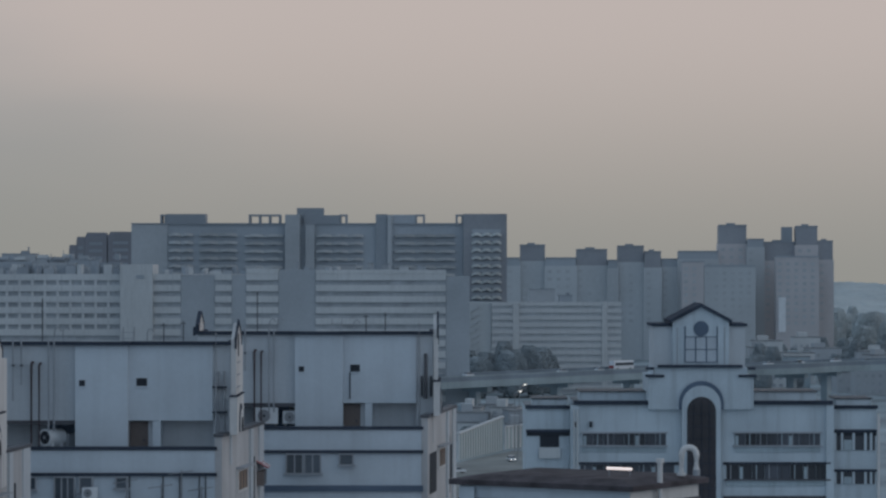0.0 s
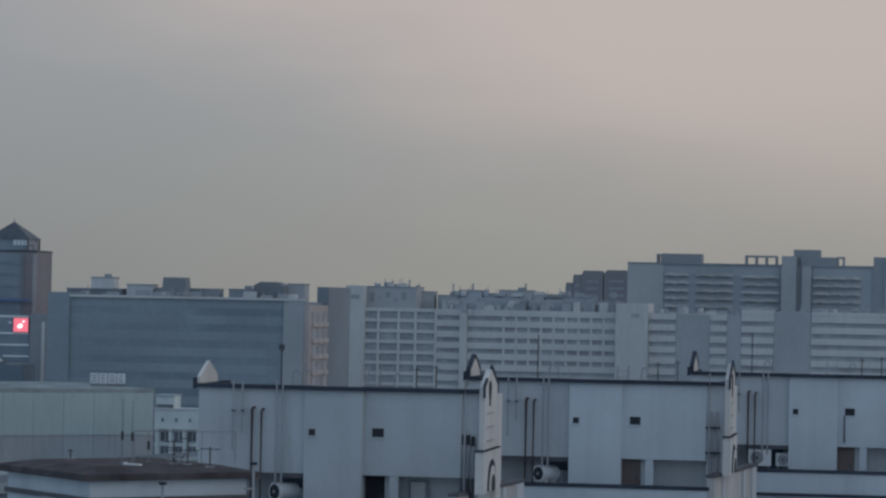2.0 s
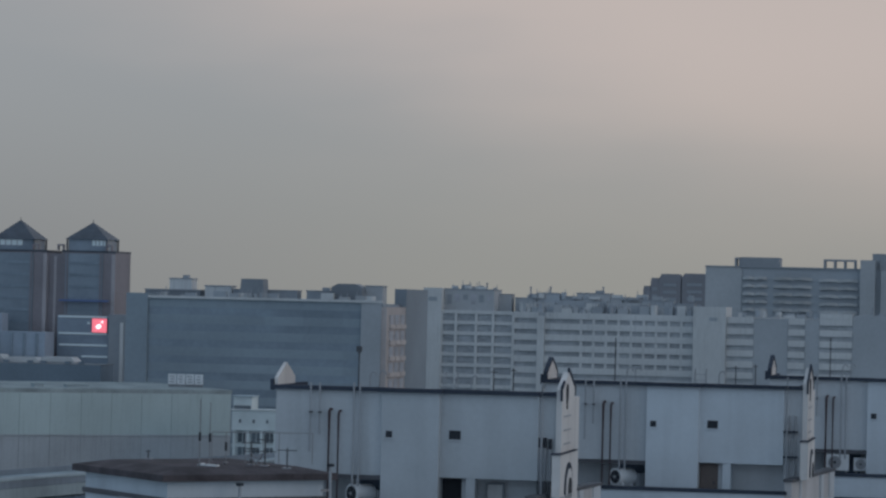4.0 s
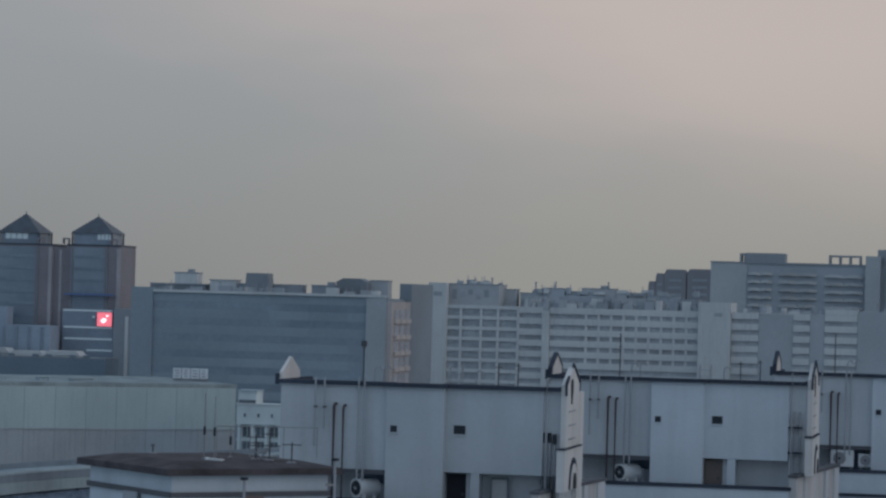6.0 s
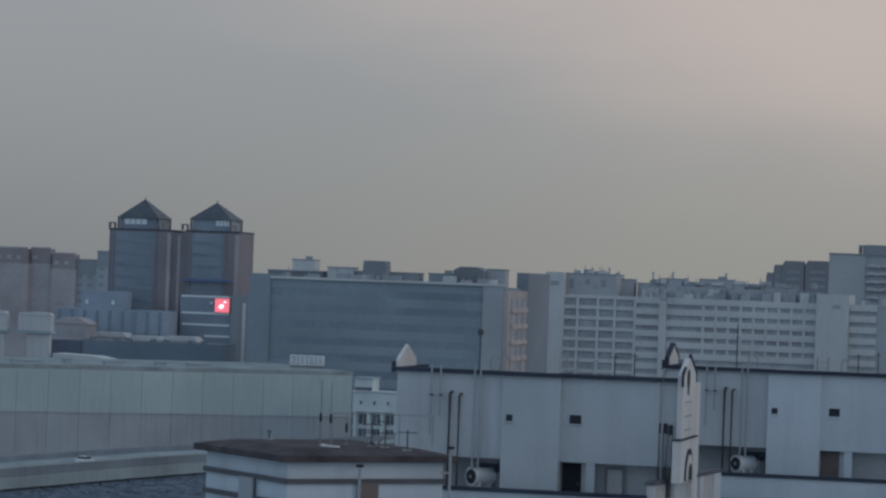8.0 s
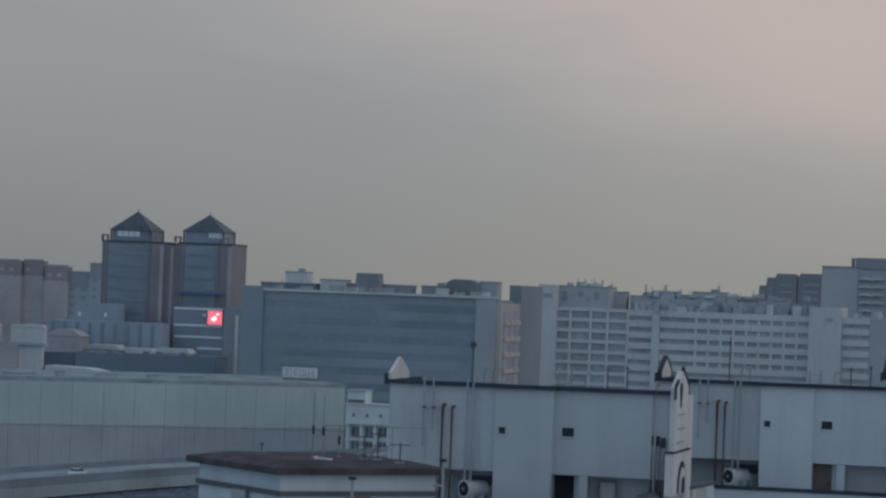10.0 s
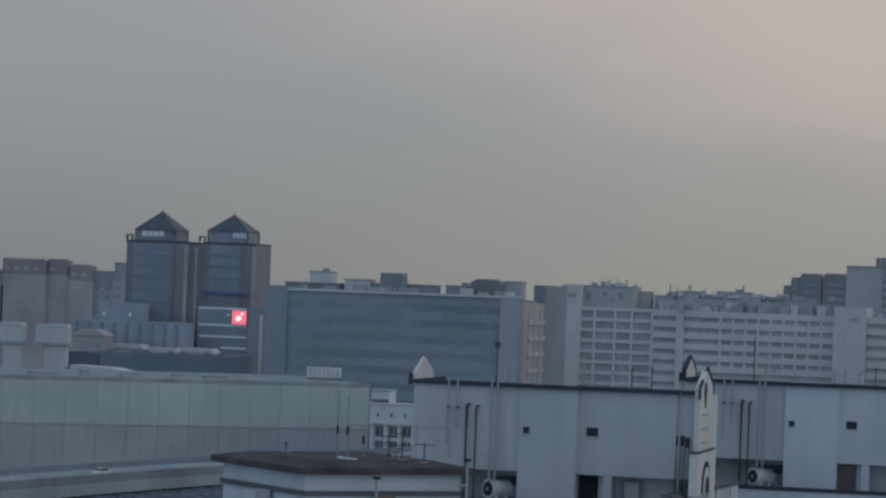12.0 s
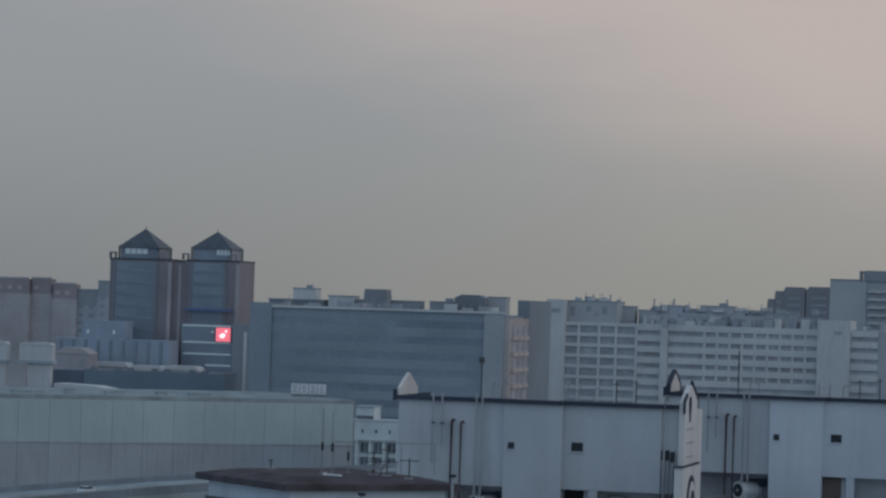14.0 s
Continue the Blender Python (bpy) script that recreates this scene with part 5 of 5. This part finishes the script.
box("stripe", side, PALE, -289.9, -288.8, -0.3, -0.004, 0, 43.6, "pale vertical stripe")
annex = thing("annex_block", "blue-grey annex beside the towers", "office building", (0, 985, 0))
box("wall", annex, ANNEX, -350.5, -311.9, 0, 10, 0, 40.0)
box("roof_house", annex, ANNEX, -342.6, -327.5, 2, 9, 40.0, 45.8)
for k in range(9):
    box("pilaster", annex, BLUED, -349.5 + 4.3 * k, -348.7 + 4.3 * k, -0.4, -0.004, 0, 39.5)
for k in range(2):
    box("lamp", annex, STRIP, -341 + 9 * k, -340.2 + 9 * k, 1.6, 1.996, 41.5, 42.8)
for x0, x1, z1 in ((-335.0, -322.8, 32.6), (-322.4, -311.0, 31.9), (-310.8, -299.0, 32.2)):
    t = thing("market_shed", "pale low shed roof below the towers", "shed", (x0, 976, 0), group="market sheds")
    w = x1 - x0
    box("wall", t, SLATE, 0, w, 0, 7, 0, z1 - 1.5)
    part("roof", prism([(-0.3, z1 - 1.5), (w + 0.3, z1 - 1.5), (w * 0.9, z1), (w * 0.1, z1)], "y", -0.3, 7.3), PALE, t)
pink = thing("brick_house", "small pinkish brick house below the towers", "house", (-342.2, 960, 0))
box("wall", pink, BRICKD, 0, 11.7, 0, 8, 0, 35.2)
part("roof", prism([(-0.3, 35.2), (12, 35.2), (8.5, 37.2), (3, 37.2)], "y", -0.3, 8.3), BRICK, pink)
for k in range(3):
    box("window", pink, PLUM, 1.2 + 3.5 * k, 3.0 + 3.5 * k, -0.15, -0.004, 31.5, 33.5)
for k, (x0, x1, top, m) in enumerate(((-496, -476.8, 60.4, BRICKD), (-476.0, -467.2, 60.6, BRICKD), (-465.6, -455.4, 58.6, BRICKD), (-545, -496.1, 55.2, BRICKD), (-455.3, -445.1, 56.1, GREYB), (-445.0, -436.0, 60.0, GREYB))):
    t = thing("far_brick_block", "dim reddish apartment block in the haze", "apartment building", (x0, 1300 + 1.5 * (k * 2 % 3), 0), group="far brick blocks")
    w = x1 - x0
    # haze gradient in two colours: paler wall below, darker brick on top
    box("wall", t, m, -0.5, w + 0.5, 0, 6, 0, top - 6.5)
    box("upper_storey", t, UPBRICK if m is BRICKD else GREYD, -0.1, w + 0.1, -0.1, 6, top - 6.5, top, "upper storeys coloured with less haze")
    box("parapet", t, BRICK if m is BRICKD else GREYD, -0.2, w + 0.2, -0.3, 0.5, top, top + 0.7)
    for j in range(8):
        for i in range(max(1, int(w / 4.5))):
            box("window", t, BRICK if m is BRICKD else GREYD, 1 + 4.5 * i, 3 + 4.5 * i, -0.25, -0.004, top - 4.5 - 3.4 * j, top - 3.0 - 3.4 * j)


# ---- low houses in the gaps ----
rng = random.Random(7)


def house(x, y, w, d, h, mat):
    t = thing("low_house", "plain grey-white low town house with a flat roof", "house", (x, y, 0), rng.uniform(-12, 12), group="low houses")
    box("wall", t, mat, 0, w, 0, d, 0, h)
    box("roof", t, ROOFG, -0.2, w + 0.2, -0.2, d + 0.2, h, h + 0.35)
    if rng.random() < 0.6:
        box("roof_room", t, mat, w * 0.2, w * 0.55, d * 0.3, d * 0.8, h + 0.35, h + 2.6)
    for j in range(int(h / 3.2)):
        for i in range(int(w / 3)):
            box("window", t, PALEW, 0.8 + 3 * i, 2.2 + 3 * i, -0.1, -0.004, 1.0 + 3.2 * j, 2.4 + 3.2 * j)


for k in range(16):
    y = rng.uniform(935, 1015)
    house(y * rng.uniform(0.002, 0.024), y, rng.uniform(6, 11), rng.uniform(7, 12), rng.uniform(5, 11), rng.choice((CONC, PALE, GREYL, SLATE)))
for k in range(22):
    y = rng.uniform(1270, 1640)
    house(y * rng.uniform(0.092, 0.165), y, rng.uniform(9, 18), rng.uniform(8, 14), rng.uniform(8, 17), rng.choice((CONC, PALE, GREYL, SLATE)))


def ribbed_fence(at, turn, length, deep, low, high, label):
    """A tall metal hoarding with upright ribs and a top that climbs along its length."""
    t = thing("ribbed_fence", label, "fence", at, turn, group="ribbed fences")
    part("sheet", prism([(0, 0), (length, 0), (length, high), (0, low)], "y", 0, deep), PALE, t)
    part("coping", prism([(-0.2, low + 0.01), (length + 0.2, high + 0.01), (length + 0.2, high + 0.4), (-0.2, low + 0.4)], "y", -0.3, deep + 0.3), PALE, t)
    n = int(length / 2.6)
    for k in range(n):
        x = length * (k + 0.5) / n
        box("rib", t, FACT, x - 0.35, x + 0.35, -0.25, -0.004, 0, low + (high - low) * x / length - 0.1)


ribbed_fence((4.4, 860, 0), 74.6, 48.5, 0.5, 7.2, 9.6, "tall pale ribbed metal fence beside a bare lot")
ribbed_fence((18.0, 912, 0), 66, 14.0, 0.5, 6.3, 6.3, "lower pale ribbed metal fence beside its neighbour")
bm = prism([(2.0, 700), (34.0, 700), (34.0, 905), (20.0, 905), (3.0, 850)], "z", 0.004, 0.03)
lot = part("pavement", bm, paint("bare_earth", (0.215, 0.225, 0.215), vary=0.3, grain=0.6, broad=0.05), None)
tagged(lot, "bare grey-brown earth lot beside ribbed fences", "ground", kind="structure")


def clumps(name, spots, mat, parent, seed, rough, label=""):
    """Many small ragged leaf masses as one mesh: rows of x, y, z, radius, width, height."""
    seedbm = bmesh.new()
    bmesh.ops.create_icosphere(seedbm, subdivisions=1, radius=1.0)
    ball = np.array([v.co[:] for v in seedbm.verts])
    tris = np.array([[v.index for v in f.verts] for f in seedbm.faces])
    seedbm.free()
    g = np.random.default_rng(seed)
    spots = np.array(spots)
    n, m = len(spots), len(ball)
    a = g.uniform(0, 6.283, n)
    c, d = np.cos(a)[:, None], np.sin(a)[:, None]
    p = np.stack([ball[:, 0] * c - ball[:, 1] * d, ball[:, 0] * d + ball[:, 1] * c, np.tile(ball[:, 2], (n, 1))], -1)
    p *= (spots[:, 3:4] * np.concatenate([spots[:, 4:5], np.ones((n, 1)), spots[:, 5:6]], 1))[:, None, :]
    p *= g.uniform(1 - rough, 1 + rough, (n, m, 1))
    p += spots[:, None, :3]
    me = bpy.data.meshes.new(name)
    me.from_pydata(p.reshape(-1, 3).tolist(), [], (tris[None] + m * np.arange(n)[:, None, None]).reshape(-1, 3).tolist())
    me.polygons.foreach_set("use_smooth", [True] * len(me.polygons))
    me.materials.append(mat)
    ob = new(name, me)
    ob.parent = parent
    return tagged(ob, label)


def tree(seed, height, spread, leaf, count, small, large):
    r = random.Random(seed)
    t = thing("tree", "dark hazy broadleaf tree with a ragged crown", "tree", group="trees")
    part("trunk", tube([(0, 0, 0), (0.1, 0, height * 0.3), (-0.1, 0.1, height * 0.6)], 0.28, 6), BARK, t)
    for k in range(4):
        a = k * 1.6 + r.random()
        part("limb", tube([(0, 0, height * 0.32), (math.cos(a) * spread * 0.3, math.sin(a) * spread * 0.3, height * 0.55)], 0.12, 5), BARK, t)
    rows = []
    for k in range(40):
        a, q, zz = r.uniform(0, 6.283), 0.42 * math.sqrt(r.random()), k / 40
        rad = spread * (0.35 + 0.65 * math.sin(math.pi * min(1, zz * 0.8 + 0.15)))
        rows.append((math.cos(a) * q * rad, math.sin(a) * q * rad, height * (0.14 + 0.76 * zz), rad * 0.5, 1.0, 0.9))
    for k in range(count):
        a, q, zz = r.uniform(0, 6.283), r.uniform(0.80, 1.0) * (1.08 if k % 9 == 0 else 1.0), r.random()
        rad = spread * (0.35 + 0.65 * math.sin(math.pi * min(1, zz * 0.8 + 0.15)))
        rows.append((math.cos(a) * q * rad, math.sin(a) * q * rad, height * (0.12 + 0.85 * zz), r.uniform(small, large), 1.3, 0.7))
    clumps("crown", rows, leaf, t, seed, 0.35, "ragged dark crown")
    return t


SIZES = ((17, 5.0), (20, 4.5), (14, 5.5))


def grove(spots, leaf, seed, count=3000, small=0.12, large=0.26):
    kinds = [tree(seed + k, h, w, leaf, count, small, large) for k, (h, w) in enumerate(SIZES)]
    for k, (x, y, s) in enumerate(spots):
        o = kinds[k] if k < 3 else copy_thing(kinds[k % 3], Matrix.Identity(4))
        o.matrix_basis = pose(x, y, 0, 0, 0, rng.uniform(0, 360)) @ Matrix.Diagonal((s, s, s, 1))


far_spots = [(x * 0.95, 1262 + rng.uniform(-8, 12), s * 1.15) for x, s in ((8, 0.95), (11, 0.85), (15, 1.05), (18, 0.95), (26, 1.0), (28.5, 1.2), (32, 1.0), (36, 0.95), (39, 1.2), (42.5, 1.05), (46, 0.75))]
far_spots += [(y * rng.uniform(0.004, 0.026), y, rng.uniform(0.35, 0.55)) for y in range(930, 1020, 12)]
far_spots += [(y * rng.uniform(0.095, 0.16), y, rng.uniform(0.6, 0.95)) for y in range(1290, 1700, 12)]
# both groves: leaf colours lightened to stand for haze in front of them
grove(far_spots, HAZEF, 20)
grove([(y * rng.uniform(0.118, 0.15), y, rng.uniform(1.0, 1.4)) for y in range(1760, 2300, 10)], paint("hazed_foliage", (0.560, 0.605, 0.615), vary=0.1, grain=0.9, broad=0.05, bump=0), 30)

# long dark low building between the factory and the towers
store = thing("long_store", "long dark slate-blue low store with small roof vents", "warehouse", (0, 930, 0))
STORE = paint("dark_store_wall", (0.190, 0.238, 0.285), vary=0.15, grain=1.0, broad=0.05)
DARKST = paint("darker_store_end", (0.120, 0.140, 0.185), vary=0.15, grain=1.0, broad=0.05)
box("end_wall", store, DARKST, -332.4, -322.1, -0.5, 14, 0, 30.7, "darker navy end bay")
box("wall", store, STORE, -322.09, -276.6, 0, 14, 0, 31.0)
box("roof", store, ROOFG, -322.0, -276.5, 0.4, 14.2, 31.0, 31.2)
for k in range(7):
    box("vent", store, STORE, -320.0 + 6.0 * k + 1.7 * (k % 2), -318.4 + 6.0 * k + 1.7 * (k % 2), 1.0, 2.4, 31.2, 32.0)

# scrub below the viaduct
rows = []
for k in range(60000):
    x, y = rng.uniform(-264, -150), rng.uniform(470, 690)
    if x < np.interp(y, (440, 556, 620, 690), (-226, -203, -189.5, -169)) - 12:
        continue
    if k % 8 == 0:
        rows.append((x, y, 11.3, rng.uniform(1.6, 2.6), 1.6, 0.28))
    else:
        rows.append((x, y, 11.85 + rng.uniform(-0.12, 0.1), rng.uniform(0.25, 0.5), 1.9, 0.3))
scrub = clumps("scrub", rows, paint("dark_scrub", (0.112, 0.147, 0.190), vary=0.2, grain=1.2, broad=0.08), None, 5, 0.35)
tagged(scrub, "dense dark scrub and treetops below the viaduct", "scrub", kind="stuff")

# wooded rise at the far edge of the plain, its colour paled for haze
nx, ny = 150, 40
gx, gy = np.meshgrid(np.linspace(380, 760, nx), np.linspace(3400, 4300, ny))
lump = np.random.default_rng(6).uniform(0, 1, gx.shape)
rise = np.clip((gy - 3400) / 500, 0, 1) * (22 + 3 * np.sin(gx / 37) + 2 * np.sin(gx / 11 + gy / 60)) + lump * 2.6
rise[0, :] = rise[:, 0] = rise[:, -1] = 0.0
me = bpy.data.meshes.new("far_woods")
me.from_pydata(np.stack([gx, gy, rise], -1).reshape(-1, 3).tolist(), [], [(r * nx + c, r * nx + c + 1, (r + 1) * nx + c + 1, (r + 1) * nx + c) for r in range(ny - 1) for c in range(nx - 1)])
me.polygons.foreach_set("use_smooth", [True] * len(me.polygons))
me.materials.append(paint("hazed_far_foliage", (0.425, 0.465, 0.468), vary=0.12, grain=0.05, broad=0.01, bump=0))
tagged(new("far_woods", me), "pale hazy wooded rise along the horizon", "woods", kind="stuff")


# ---- traffic ----
def on_deck(i, off):
    p, q = viaduct_line[i], viaduct_line[i + 1]
    d = (q - p).normalized()
    c = p + Vector((-d.y, d.x)) * off * 0.7
    return c.x, c.y, math.degrees(math.atan2(d.y, d.x))


def car(x, y, turn, mat, label, lit=False, z=DECK):
    t = thing("car", label, "car", (x, y, z), turn, group="motorway cars" if z == DECK else "parked cars")
    part("body", prism([(-2.2, 0.35), (2.2, 0.35), (2.25, 0.8), (1.3, 0.95), (-2.0, 1.0), (-2.25, 0.8)], "y", -0.88, 0.88), mat, t)
    part("cabin", prism([(-1.7, 0.99), (1.2, 0.95), (0.5, 1.48), (-1.2, 1.5)], "y", -0.76, 0.76), GLASS, t, "dark glazed cabin")
    part("roof", prism([(-1.2, 1.501), (0.5, 1.481), (0.4, 1.55), (-1.1, 1.56)], "y", -0.72, 0.72), mat, t)
    for wx in (-1.35, 1.4):
        for wy in (-0.85, 0.67):
            part("wheel", tube([(wx, wy, 0.32), (wx, wy + 0.18, 0.32)], 0.32, 10), TYRE, t)
    for wy in (-0.7, 0.5):
        box("headlight", t, HEAD if lit else PLASTIC, 2.2, 2.27, wy, wy + 0.22, 0.6, 0.75)
    return t


def bus(x, y, turn):
    t = thing("bus", "white motor coach with a red tail on the viaduct", "bus", (x, y, DECK), turn)
    bm = bmesh.new()
    add_box(bm, -5.6, 5.6, -1.25, 1.25, 0.4, 3.4)
    bmesh.ops.bevel(bm, geom=bm.edges[:], offset=0.2, segments=2, affect="EDGES")
    part("body", bm, CARW, t)
    for s in (-1.28, 1.255):
        box("window_band", t, GLASS, -4.8, 5.2, s, s + 0.025, 1.7, 2.7)
    box("tail", t, RED, -5.72, -5.604, -1.1, 1.1, 0.7, 1.7, "red tail panel")
    for wx in (-3.6, 3.4):
        for wy in (-1.25, 0.95):
            part("wheel", tube([(wx, wy, 0.5), (wx, wy + 0.3, 0.5)], 0.5, 12), TYRE, t)
    return t


for i, off, mat, lit in ((14, 6, CARW, False), (25, 17, CARG, False), (62, 16, CARW, True), (66, 8, CARW, False), (68, 8, CARW, False), (73, 16, CARW, False), (80, 15, CARW, True), (82, 8, CARG, False), (84, 16, CARW, False), (87, 16, CARW, True), (88, 6, CARG, False)):
    x, y, turn = on_deck(i, off)
    car(x, y, turn, mat, "white car on the viaduct" if mat is CARW else "grey car on the viaduct", lit)
for x, y, turn in ((18.6, 857.0, -80), (24.2, 864.0, -60), (3.6, 809.0, 20)):
    car(x, y, turn, CARW, "white car parked on the bare lot", True, 0.03)
x, y, turn = on_deck(70, 17)
bus(x, y, turn)


def street_lamp(x, y, h, lit):
    t = thing("street_lamp", "tall grey street lamp with a bent arm", "street lamp", (x, y, 0), group="street lamps")
    part("pole", tube([(0, 0, 0), (0, 0, h - 1), (0.4, 0, h - 0.2), (1.6, 0, h)], 0.12, 6), STEEL, t)
    box("lantern", t, HEAD if lit else STEEL, 1.2, 2.0, -0.2, 0.2, h - 0.2, h - 0.05)


for x, y, h, lit in ((20.5, 900, 17.4, True), (21.8, 900, 19.3, True), (20.4, 862, 10.5, False)):
    street_lamp(x, y, h, lit)
